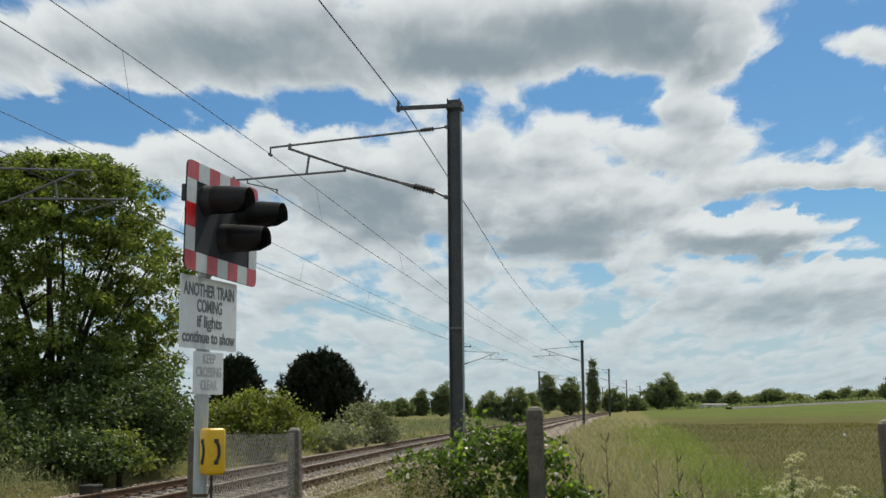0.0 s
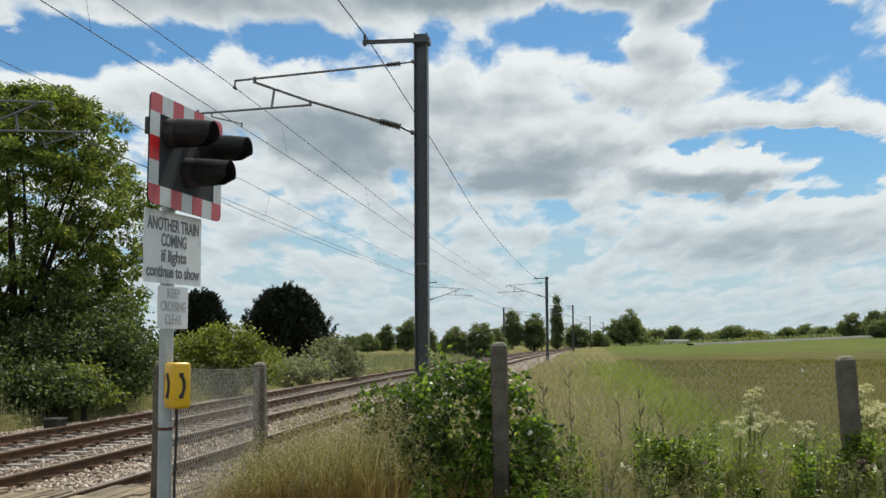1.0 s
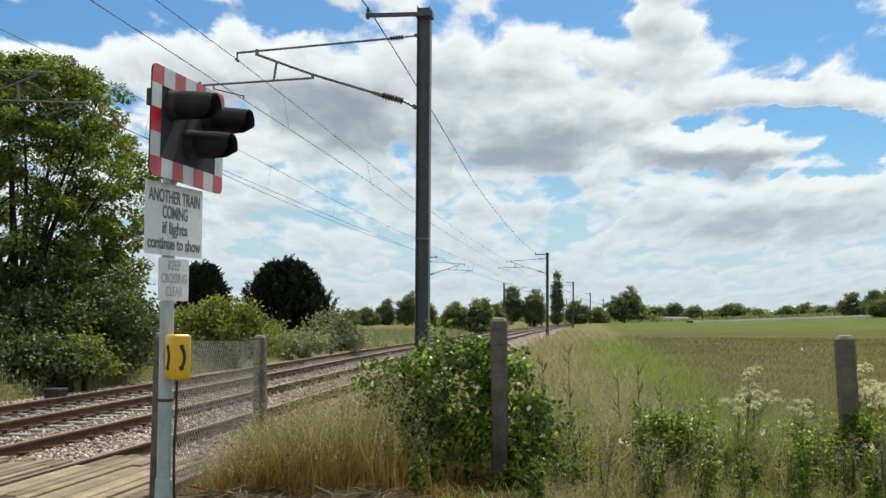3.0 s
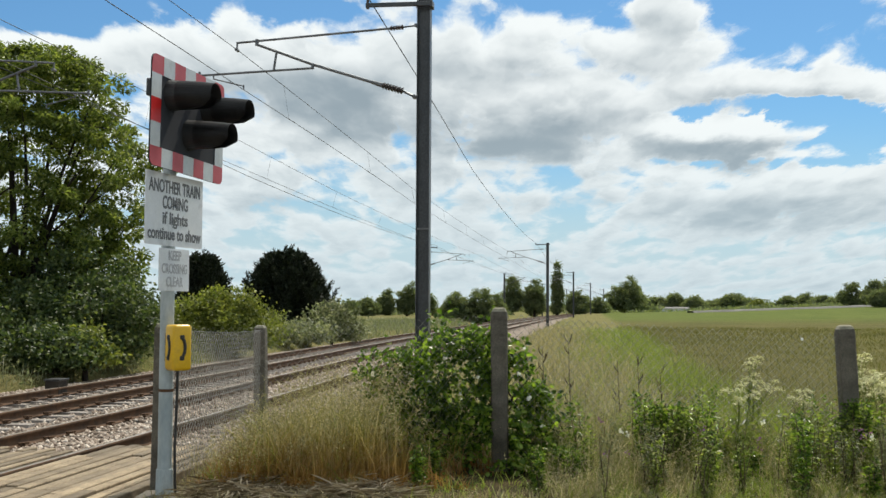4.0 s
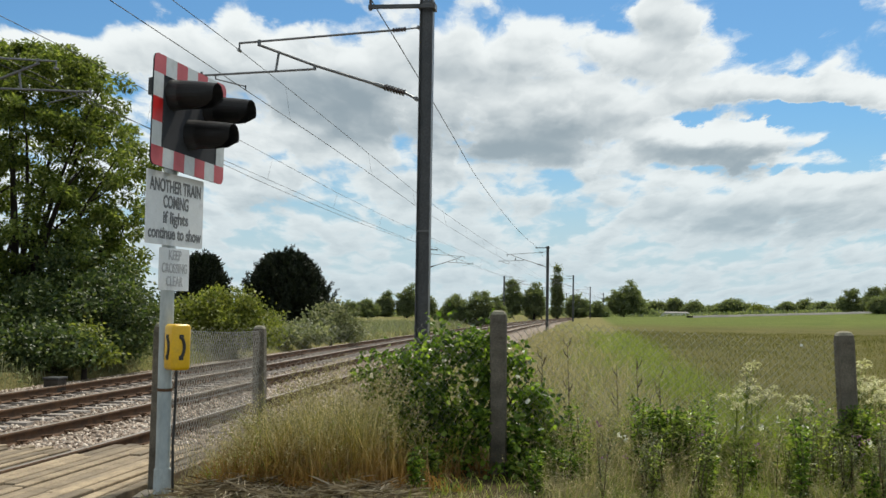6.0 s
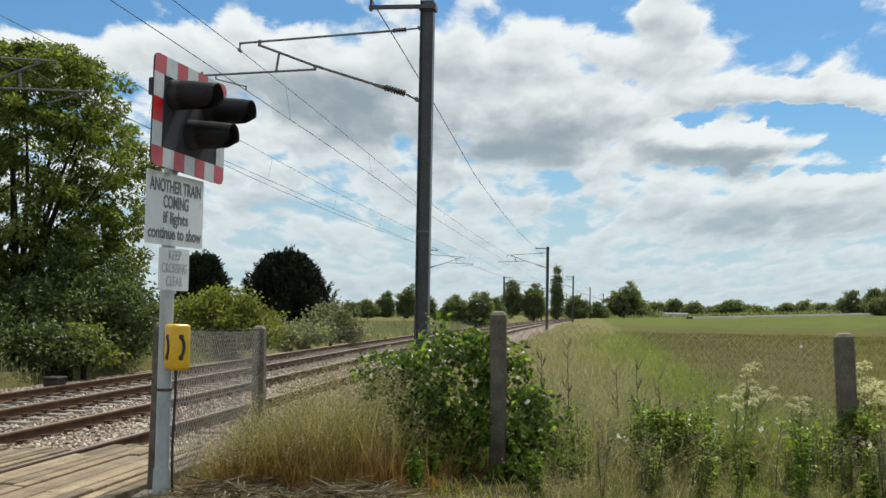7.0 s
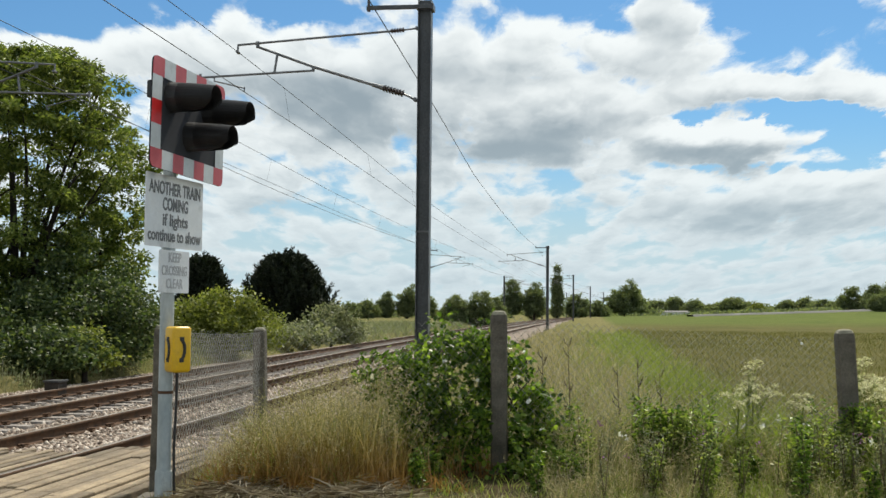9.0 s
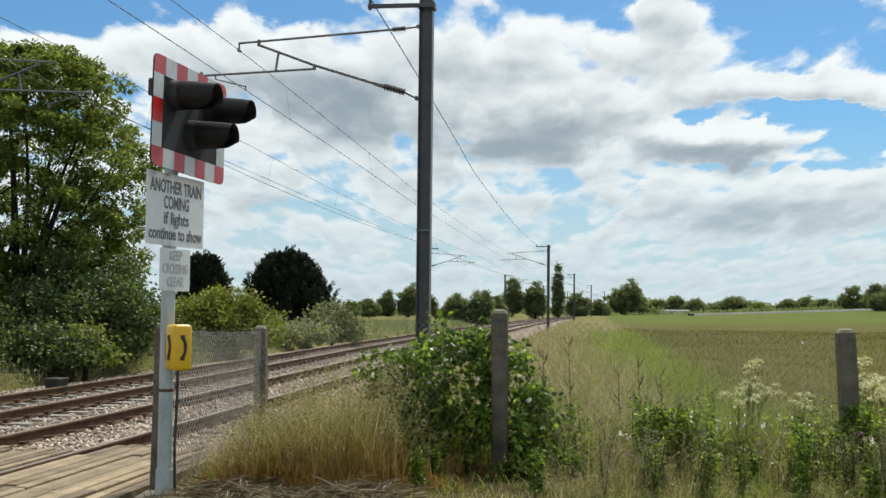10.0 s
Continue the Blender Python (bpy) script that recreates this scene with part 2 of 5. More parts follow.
M["panel"] = surface("dull_black_panel", (0.020, 0.022, 0.027), (0.036, 0.039, 0.047), 1.0, 0, 2.5, 50, 0.1, speck=0.06)
M["red"] = surface("faded_red", (0.42, 0.05, 0.065), (0.52, 0.085, 0.10), 0.5, 0, 6, 50, 0.1, speck=0.06)
M["bright_red"] = surface("new_red_patch", (0.5, 0.01, 0.012), (0.6, 0.02, 0.02), 0.4, 0, 6, 50, 0.1, speck=0.06)
M["white"] = surface("dull_white", (0.48, 0.52, 0.53), (0.60, 0.63, 0.64), 0.5, 0, 5, 50, 0.1, stain=(0.40, 0.43, 0.42), speck=0.06)
M["plate"] = surface("white_sign_face", (0.60, 0.62, 0.63), (0.72, 0.74, 0.75), 0.4, 0, 3, 50, 0.08, stain=(0.50, 0.52, 0.52), speck=0.06)
M["tag"] = surface("white_plastic", (0.75, 0.76, 0.76), (0.85, 0.85, 0.85), 0.4, 0, 5, 50, 0.05, speck=0.05)
M["ink"] = surface("sign_lettering", (0.10, 0.105, 0.11), (0.16, 0.165, 0.17), 0.6, 0, 8, 70, 0.05, speck=0.06)
M["faded_ink"] = surface("faded_lettering", (0.32, 0.33, 0.34), (0.46, 0.47, 0.48), 0.6, 0, 12, 70, 0.05, speck=0.06)
M["yellow"] = surface("yellow_enamel", (0.62, 0.36, 0.005), (0.74, 0.46, 0.01), 0.35, 0, 4, 60, 0.08, stain=(0.55, 0.33, 0.02), speck=0.06)
M["glass"] = surface("dark_red_lens", (0.06, 0.004, 0.004), (0.09, 0.008, 0.008), 0.1, 0, 8, 60, 0.05)
M["amber"] = surface("dark_amber_lens", (0.10, 0.04, 0.004), (0.14, 0.06, 0.008), 0.1, 0, 8, 60, 0.05)
M["bark"] = surface("bark", (0.018, 0.014, 0.010), (0.05, 0.04, 0.03), 0.95, 0, 4, 30, 0.9, 0.02, (1, 1, 0.3))
M["shed"] = surface("pale_sheet_wall", (0.5, 0.52, 0.53), (0.62, 0.64, 0.65), 0.6, 0, 0.3, 4, 0.1)
M["rooftile"] = surface("grey_roof", (0.10, 0.10, 0.105), (0.16, 0.155, 0.15), 0.8, 0, 0.3, 4, 0.1)
M["leaf_big"] = leaf_mat("ash_leaves", [(0.055, 0.085, 0.022), (0.135, 0.18, 0.045), (0.29, 0.33, 0.10)], 0.55, 0.38)
M["leaf_hedge"] = leaf_mat("hedge_leaves", [(0.03, 0.055, 0.022), (0.07, 0.105, 0.04), (0.16, 0.195, 0.08)], 0.42)
M["leaf_gold"] = leaf_mat("yellowish_leaves", [(0.09, 0.12, 0.028), (0.17, 0.20, 0.045), (0.28, 0.30, 0.085)], 0.45)
M["leaf_pale"] = leaf_mat("pale_shrub_leaves", [(0.10, 0.125, 0.06), (0.19, 0.215, 0.11), (0.34, 0.345, 0.22)], 0.42, 0.5, None, 0.0, (1.1, 1.12, 0.75))
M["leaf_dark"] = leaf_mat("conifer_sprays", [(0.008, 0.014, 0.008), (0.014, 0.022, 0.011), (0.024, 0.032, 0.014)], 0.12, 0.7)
# distance haze is put into these paler, bluer leaf colours
M["leaf_far_haze"] = leaf_mat("hazy_far_leaves", [(0.10, 0.135, 0.08), (0.155, 0.19, 0.105), (0.23, 0.255, 0.14)], 0.55, 0.7, None, 0.15)
M["leaf_ivy"] = leaf_mat("ivy_leaves", [(0.03, 0.06, 0.012), (0.09, 0.165, 0.024), (0.29, 0.40, 0.07)], 0.58, 0.3)
M["leaf_weed"] = leaf_mat("weed_leaves", [(0.07, 0.11, 0.022), (0.19, 0.25, 0.05), (0.42, 0.47, 0.16)], 0.55, 0.36)
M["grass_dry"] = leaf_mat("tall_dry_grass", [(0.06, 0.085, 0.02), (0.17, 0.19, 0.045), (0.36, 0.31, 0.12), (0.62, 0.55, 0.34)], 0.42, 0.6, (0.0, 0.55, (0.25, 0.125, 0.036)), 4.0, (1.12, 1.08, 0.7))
M["straw"] = leaf_mat("cut_straw", [(0.10, 0.075, 0.045), (0.28, 0.23, 0.145), (0.56, 0.51, 0.40)], 0.12, 0.6, None, 3.0, (1.0, 0.97, 0.85))
M["grass_pale"] = leaf_mat("bleached_grass", [(0.16, 0.16, 0.06), (0.33, 0.30, 0.15), (0.56, 0.51, 0.33)], 0.42, 0.6, None, 2.5, (1.08, 1.04, 0.8))
M["grass_green"] = leaf_mat("green_grass", [(0.10, 0.145, 0.03), (0.19, 0.245, 0.055), (0.34, 0.38, 0.12)], 0.48, 0.5)
M["crop"] = leaf_mat("ripening_crop", [(0.095, 0.105, 0.028), (0.14, 0.138, 0.043), (0.185, 0.165, 0.06)], 0.4, 0.6, None, 0.25)
M["flower"] = leaf_mat("cream_umbels", [(0.55, 0.55, 0.36), (0.70, 0.68, 0.48)], 0.3, 0.6)
M["bindweed"] = leaf_mat("white_petals", [(0.75, 0.75, 0.75), (0.85, 0.85, 0.85)], 0.3, 0.5)
M["mauve"] = leaf_mat("mauve_petals", [(0.22, 0.10, 0.26), (0.34, 0.18, 0.36)], 0.3, 0.5)
M["stem"] = leaf_mat("dead_stems", [(0.06, 0.05, 0.03), (0.13, 0.10, 0.06)], 0.1, 0.8)


def ground_material():
    m, nt, b = nodes_of("ground_cover")
    tc = nt.nodes.new("ShaderNodeTexCoord")
    dot = nt.nodes.new("ShaderNodeVectorMath")
    dot.operation = "DOT_PRODUCT"
    nt.links.new(tc.outputs["Object"], dot.inputs[0])
    dot.inputs[1].default_value = (RC, -RS, 0)
    sep = nt.nodes.new("ShaderNodeSeparateXYZ")
    nt.links.new(tc.outputs["Object"], sep.inputs[0])

    def step(v, lo, hi):
        r = nt.nodes.new("ShaderNodeMapRange")
        r.inputs[1].default_value, r.inputs[2].default_value = lo, hi
        nt.links.new(v, r.inputs[0])
        return r.outputs[0]

    big, mid, fine = add_noise(nt, 0.12, 5, 0.65), add_noise(nt, 1.6, 5, 0.65), add_noise(nt, 22, 5, 0.7)
    verge = color_ramp(nt, mid, [(0.3, (0.03, 0.028, 0.014)), (0.5, (0.065, 0.053, 0.027)), (0.7, (0.14, 0.11, 0.055))])
    rough = color_ramp(nt, big, [(0.35, (0.13, 0.135, 0.045)), (0.65, (0.20, 0.175, 0.075))])
    verge = mixed(nt, step(sep.outputs[1], 13, 34), verge, rough)
    crop = color_ramp(nt, big, [(0.35, (0.088, 0.088, 0.029)), (0.65, (0.13, 0.118, 0.043))])
    meadow = color_ramp(nt, big, [(0.35, (0.085, 0.115, 0.027)), (0.65, (0.125, 0.148, 0.038))])
    col = mixed(nt, step(sep.outputs[1], 120, 165), crop, meadow)
    col = mixed(nt, step(dot.outputs["Value"], 2.0, 3.5), verge, col)
    col = mixed(nt, 1.0, col, color_ramp(nt, fine, [(0.3, (0.55,) * 3), (0.7, (1.35,) * 3)]), "MULTIPLY")
    nt.links.new(col, b.inputs["Base Color"])
    b.inputs["Roughness"].default_value = 1.0
    b.inputs["Specular IOR Level"].default_value = 0.05
    bump(nt, b, fine, 0.9, 0.05)
    return m


M["ground"] = ground_material()


# ---------------------------------------------------------------- mesh tools
def mesh_np(name, V, F):
    V, F = np.asarray(V, np.float32), np.asarray(F, np.int32)
    me = bpy.data.meshes.new(name)
    k = F.shape[1]
    me.vertices.add(len(V))
    me.vertices.foreach_set("co", V.ravel())
    me.loops.add(F.size)
    me.loops.foreach_set("vertex_index", F.ravel())
    me.polygons.add(len(F))
    me.polygons.foreach_set("loop_start", np.arange(0, F.size, k, dtype=np.int32))
    me.update(calc_edges=True)
    me.validate()
    return me


def join(pieces):
    V, F, n = [], [], 0
    for v, f in pieces:
        V.append(v)
        F.append(np.asarray(f) + n)
        n += len(v)
    return np.concatenate(V), np.concatenate(F)


def thing(name, label, category, group="", at=None, kind=""):
    ob = new(name)
    ob.empty_display_size = 0.2
    if at is not None:
        ob.matrix_basis = at
    return tagged(ob, label, category, group, kind)


def part(name, data, material, parent=None, label="", at=None, shade=False):
    """Links a bmesh or mesh as one mesh object under its parent."""
    if isinstance(data, bmesh.types.BMesh):
        me = bpy.data.meshes.new(name)
        bmesh.ops.recalc_face_normals(data, faces=data.faces)
        data.to_mesh(me)
        data.free()
    else:
        me = data
    if not me.materials:
        me.materials.append(material)
    if shade:
        me.polygons.foreach_set("use_smooth", [True] * len(me.polygons))
    ob = new(name, me)
    if parent:
        ob.parent = parent
    if at is not None:
        ob.matrix_basis = at
    return tagged(ob, label, kind="stuff" if name in ("stalk", "blossom", "foliage", "crown", "netting") else "")


def box(x0, x1, y0, y1, z0, z1, bevel=0.0, bm=None, seg=2):
    own = bmesh.new()
    r = bmesh.ops.create_cube(own, size=1.0, matrix=Matrix.LocRotScale(
        ((x0 + x1) / 2, (y0 + y1) / 2, (z0 + z1) / 2), None, (x1 - x0, y1 - y0, z1 - z0)))
    if bevel:
        bmesh.ops.bevel(own, geom=own.edges[:], offset=bevel, segments=seg, affect="EDGES", profile=0.5)
    return merge(bm, own)


def merge(bm, own):
    if bm is None:
        return own
    me = bpy.data.meshes.new("tmp")
    own.to_mesh(me)
    own.free()
    bm.from_mesh(me)
    bpy.data.meshes.remove(me)
    return bm


def rod(a, b, r0, r1=None, seg=10, bm=None, bevel=0.0):
    a, b = Vector(a), Vector(b)
    own = bmesh.new()
    m = Matrix.Translation((a + b) / 2) @ (b - a).to_track_quat("Z", "Y").to_matrix().to_4x4()
    bmesh.ops.create_cone(own, cap_ends=True, segments=seg, radius1=r0, radius2=r0 if r1 is None else r1, depth=(b - a).length, matrix=m)
    if bevel:
        bmesh.ops.bevel(own, geom=[e for e in own.edges if len(e.link_faces) == 2 and any(len(f.verts) > 4 for f in e.link_faces)],
                        offset=bevel, segments=2, affect="EDGES")
    return merge(bm, own)


def tube_np(pts, radii, sides=6):
    pts, radii = np.asarray(pts, float), np.asarray(radii, float)
    n = len(pts)
    tan = np.gradient(pts, axis=0)
    tan /= np.linalg.norm(tan, axis=1)[:, None] + 1e-9
    ref = np.where(np.abs(tan[:, 2:3]) > 0.8, [[1.0, 0, 0]], [[0, 0, 1.0]])
    a = np.cross(tan, ref)
    a /= np.linalg.norm(a, axis=1)[:, None] + 1e-9
    b = np.cross(tan, a)
    ang = np.arange(sides) * 2 * np.pi / sides
    V = pts[:, None, :] + radii[:, None, None] * (np.cos(ang)[None, :, None] * a[:, None, :] + np.sin(ang)[None, :, None] * b[:, None, :])
    i, j = np.meshgrid(np.arange(n - 1), np.arange(sides), indexing="ij")
    k = (j + 1) % sides
    F = np.stack([i * sides + j, i * sides + k, (i + 1) * sides + k, (i + 1) * sides + j], -1).reshape(-1, 4)
    return V.reshape(-1, 3), F


def unit(v):
    return v / (np.linalg.norm(v, axis=-1, keepdims=True) + 1e-9)


def blades_np(P, H, W, lean, rng, segs=3, droop=0.5):
    """Tapering grass blades standing at P, one height, width and lean each."""
    n = len(P)
    az, face = rng.uniform(0, 2 * np.pi, n), rng.uniform(0, np.pi, n)
    d = np.stack([np.cos(az), np.sin(az), np.zeros(n)], 1)
    w = np.stack([np.cos(face), np.sin(face), np.zeros(n)], 1)
    rows = []
    for i in range(segs + 1):
        t = i / segs
        c = P + np.stack([np.zeros(n), np.zeros(n), H * (t - droop * lean * t * t * 0.6)], 1) + d * (H * lean * t ** 2)[:, None]
        k = (W * (1 - t ** 1.6 * 0.93) / 2)[:, None]
        rows += [c - w * k, c + w * k]
    V = np.stack(rows, 1).reshape(-1, 3)
    base = (np.arange(n) * 2 * (segs + 1))[:, None, None]
    q = np.array([[2 * i, 2 * i + 1, 2 * i + 3, 2 * i + 2] for i in range(segs)])[None]
    return V, (base + q).reshape(-1, 4)


def leaves_np(P, size, rng, aspect=0.62, up=0.3, out=None, fold=0.25, hang=0.0):
    """Folded pointed leaves at P. up: how far they face the sky; out: where their tips point."""
    n = len(P)
    nrm = unit(rng.normal(size=(n, 3)) * (1 - up) + np.array([0, 0, 1.0]) * up * 2)
    tip = rng.normal(size=(n, 3)) + np.array([0, 0, -hang])
    if out is not None:
        tip = tip * 0.55 + unit(out) * 1.2
    tip = unit(tip - nrm * (tip * nrm).sum(1, keepdims=True))
    side = np.cross(tip, nrm)
    s = (size * rng.uniform(0.65, 1.3, n))[:, None] if np.ndim(size) == 0 else size[:, None]
    w = s * aspect / 2
    lift = nrm * s * fold * 0.5
    b = P
    l1, r1 = P + tip * s * 0.3 + side * w + lift, P + tip * s * 0.3 - side * w + lift
    l2, r2 = P + tip * s * 0.7 + side * w * 0.75 + lift, P + tip * s * 0.7 - side * w * 0.75 + lift
    t = P + tip * s
    V = np.stack([b, l1, l2, t, r2, r1], 1).reshape(-1, 3)
    base = (np.arange(n) * 6)[:, None, None]
    return V, (base + np.array([[0, 1, 2, 3], [0, 3, 4, 5]])[None]).reshape(-1, 4)


def stuff(name, V, F, material, label, category, parent=None):
    ob = new(name, mesh_np(name, V, F))
    ob.data.materials.append(material)
    if parent:
        ob.parent = parent
        return tagged(ob, label)
    return tagged(ob, label, category, "", "stuff")


# ---------------------------------------------------------------- ground, road, track bed
def ground_height(x, y):
    lat = lat_np(x, y)
    s = x * RS + y * RC
    cut = smooth(-13.3, -12.6, lat) * (1 - smooth(-4.2, -3.6, lat)) * smooth(-40, -30, s)
    bump_ = 0.05 * np.sin(x * 0.9 + 1.3) * np.cos(y * 0.7) * smooth(10.2, 13, s)
    # the land climbs gently behind the field
    rise = smooth(100, 245, y) * np.clip(0.7 + (x - 54) * 0.0385, 0, 4.5) * (1 - smooth(280, 340, y))
    return -0.5 * cut + bump_ * (1 - cut) + rise


def build_ground():
    xs = np.unique(np.concatenate([np.arange(-16, 14, 0.4), np.arange(-60, 80, 4), np.arange(80, 200, 6), np.geomspace(200, 2500, 12), -np.geomspace(60, 2500, 16)]))
    ys = np.unique(np.concatenate([np.arange(-4, 40, 0.4), np.arange(40, 130, 3), np.arange(-60, -4, 6), np.arange(130, 350, 8), np.geomspace(350, 4000, 16), -np.geomspace(60, 1500, 8)]))
    X, Y = np.meshgrid(xs, ys, indexing="ij")
    V = np.stack([X, Y, ground_height(X, Y)], -1).reshape(-1, 3)
    i, j = np.meshgrid(np.arange(len(xs) - 1), np.arange(len(ys) - 1), indexing="ij")
    n = len(ys)
    F = np.stack([i * n + j, (i + 1) * n + j, (i + 1) * n + j + 1, i * n + j + 1], -1).reshape(-1, 4)
    ob = part("ground", mesh_np("ground", V, F), M["ground"], shade=True)
    tagged(ob, "flat farmland with rough verge and ripening crop", "ground", "", "structure")


def ribbon(name, profile, ss, material):
    """A strip with that cross-section (lat, z), laid along the railway."""
    V = np.array([[*rp(s, l, z)] for s in ss for l, z in profile])
    k = len(profile)
    F = [(i * k + j, i * k + j + 1, (i + 1) * k + j + 1, (i + 1) * k + j) for i in range(len(ss) - 1) for j in range(k - 1)]
    return part(name, mesh_np(name, V, F), material)


TRACKS = (-6.27, -9.38)
ALONG = np.concatenate([np.arange(-30, 60, 3), np.arange(60, 440, 8)])
build_ground()
bed = ribbon("ballast_bed", [(-13.3, -0.52), (-12.5, -0.32), (-11.2, -0.24), (-8.6, -0.20), (-7.85, -0.21), (-7.1, -0.165), (-5.0, -0.165), (-4.5, -0.24), (-3.7, -0.42)], ALONG, M["stone"])
tagged(bed, "bed of grey-brown stone ballast under both tracks", "ballast", "", "structure")


def build_road():
    bm = bmesh.new()
    vs = [rp(s, l, z) for z in (-0.3, 0.006) for l, s in ((-3.86, -7.0), (60, -7.0), (60, 8.55), (-3.86, 8.85))]
    vs = [bm.verts.new(v) for v in vs]
    for f in ((3, 2, 1, 0), (4, 5, 6, 7), (0, 1, 5, 4), (1, 2, 6, 5), (2, 3, 7, 6), (3, 0, 4, 7)):
        bm.faces.new([vs[i] for i in f])
    tagged(part("road", bm, M["asphalt"]), "worn grey asphalt road leading to the crossing", "road", "", "structure")


build_road()


def build_deck():
    deck = thing("crossing_deck", "weathered timber plank deck of a level crossing between the rails", "crossing deck")
    rng = random.Random(4)
    runs = [(-5.40, -3.92, 12.9), (-6.86, -5.66, 12.2), (-8.50, -7.14, 12.4)]
    for lo, hi, end in runs:
        k = 11
        w = (hi - lo) / k
        for i in range(k):
            a, b = lo + i * w + 0.011, lo + (i + 1) * w - 0.011
            s1 = end + rng.uniform(-0.25, 0.1)
            s = -6.0
            while s < s1 - 0.2:
                e = min(s1, s + rng.uniform(2.2, 3.0)) if s > 1 else 4.0
                z = rng.uniform(-0.022, 0.008)
                own = bmesh.new()
                vs = [own.verts.new(rp(p, q, h + (z if h > -0.1 else 0))) for h in (-0.16, 0.0) for q, p in ((a, s), (b, s), (b, e - 0.012), (a, e - 0.012))]
                for f in ((3, 2, 1, 0), (4, 5, 6, 7), (0, 1, 5, 4), (1, 2, 6, 5), (2, 3, 7, 6), (3, 0, 4, 7)):
                    own.faces.new([vs[q] for q in f])
                bmesh.ops.bevel(own, geom=own.edges[:], offset=0.008, segments=1, affect="EDGES")
                part("plank", own, M["timber"], deck)
                s = e


build_deck()


# ---------------------------------------------------------------- tracks
RAIL = [(-0.07, -0.159), (0.07, -0.159), (0.07, -0.148), (0.012, -0.13), (0.010, -0.05), (0.036, -0.038), (0.036, -0.004),
        (0.030, 0.0), (-0.030, 0.0), (-0.036, -0.004), (-0.036, -0.038), (-0.010, -0.05), (-0.012, -0.13), (-0.07, -0.148)]


def rail_mesh(lat):
    ss = np.concatenate([np.arange(-20, 70, 2.5), np.arange(70, 440, 8)])
    k = len(RAIL)
    V = np.array([[*rp(s, lat + x, z)] for s in ss for x, z in RAIL])
    F = [(i * k + j, i * k + (j + 1) % k, (i + 1) * k + (j + 1) % k, (i + 1) * k + j) for i in range(len(ss) - 1) for j in range(k)]
    me = mesh_np("rail", V, F)
    me.materials.append(M["rust"])
    me.materials.append(M["railtop"])
    me.polygons.foreach_set("material_index", [1 if (n % k) == 7 else 0 for n in range(len(F))])
    return me


def sleeper_mesh():
    bm = bmesh.new()
    for x0, x1, z in ((-1.25, -0.45, -0.165), (0.45, 1.25, -0.165), (-0.46, 0.46, -0.19)):
        own = bmesh.new()
        w0, w1 = 0.14, 0.115
        vs = [own.verts.new(p) for p in ((x0, -w0, -0.38), (x1, -w0, -0.38), (x1, w0, -0.38), (x0, w0, -0.38),
                                        (x0 + 0.01, -w1, z), (x1 - 0.01, -w1, z), (x1 - 0.01, w1, z), (x0 + 0.01, w1, z))]
        for f in ((3, 2, 1, 0), (4, 5, 6, 7), (0, 1, 5, 4), (1, 2, 6, 5), (2, 3, 7, 6), (3, 0, 4, 7)):
            own.faces.new([vs[i] for i in f])
        bm = merge(bm, own)
    me = bpy.data.meshes.new("sleeper")
    bmesh.ops.recalc_face_normals(bm, faces=bm.faces)
    bm.to_mesh(me)
    bm.free()
    me.materials.append(M["sleeper"])
    return me


def clip_mesh():
    bm = box(-0.05, 0.05, -0.055, 0.055, -0.166, -0.135, 0.008)
    bm = rod((-0.04, -0.05, -0.12), (0.045, 0.05, -0.115), 0.014, None, 6, bm)
    bm = rod((0.045, -0.05, -0.118), (-0.04, 0.05, -0.122), 0.014, None, 6, bm)
    me = bpy.data.meshes.new("rail_clip")
    bm.to_mesh(me)
    bm.free()
    me.materials.append(M["rust"])
    return me


def build_tracks():
    slp, clip = sleeper_mesh(), clip_mesh()
    co = np.empty(len(slp.vertices) * 3, np.float32)
    slp.vertices.foreach_get("co", co)
    co = co.reshape(-1, 3)
    quads = np.array([list(p.vertices) for p in slp.polygons])
    for c, which in zip(TRACKS, ("track nearer the road verge", "track beside the hedge")):
        tr = thing("railway_track", "rusty-sided steel rails on concrete sleepers", "railway track", "pair of tracks")
        for d in (-0.7525, 0.7525):
            part("rail", rail_mesh(c + d), M["rust"], tr, "worn steel rail with rusty sides")
        rest = []
        for k in range(640):
            s = -4.0 + k * 0.65
            a = rp(s, c)
            tang = rp(s + 0.5, c) - a
            rz = math.atan2(tang.y, tang.x) - math.pi / 2
            m = Matrix.Translation(a) @ Matrix.Rotation(rz, 4, "Z")
            if s < 75:
                ob = part("sleeper", slp, None, tr, at=m)
                if 8 < s < 42:
                    for d in (-0.7525, 0.7525):
                        for e in (-0.085, 0.085):
                            part("rail_clip", clip, None, ob, at=Matrix.Translation((d + e, 0, 0)))
            else:
                R3 = np.array(m.to_3x3())
                rest.append((co @ R3.T + np.array(a), quads))
        V, F = join(rest)
        stuff("far_sleepers", V, F, M["sleeper"], "row of distant concrete sleepers", "", tr)


build_tracks()


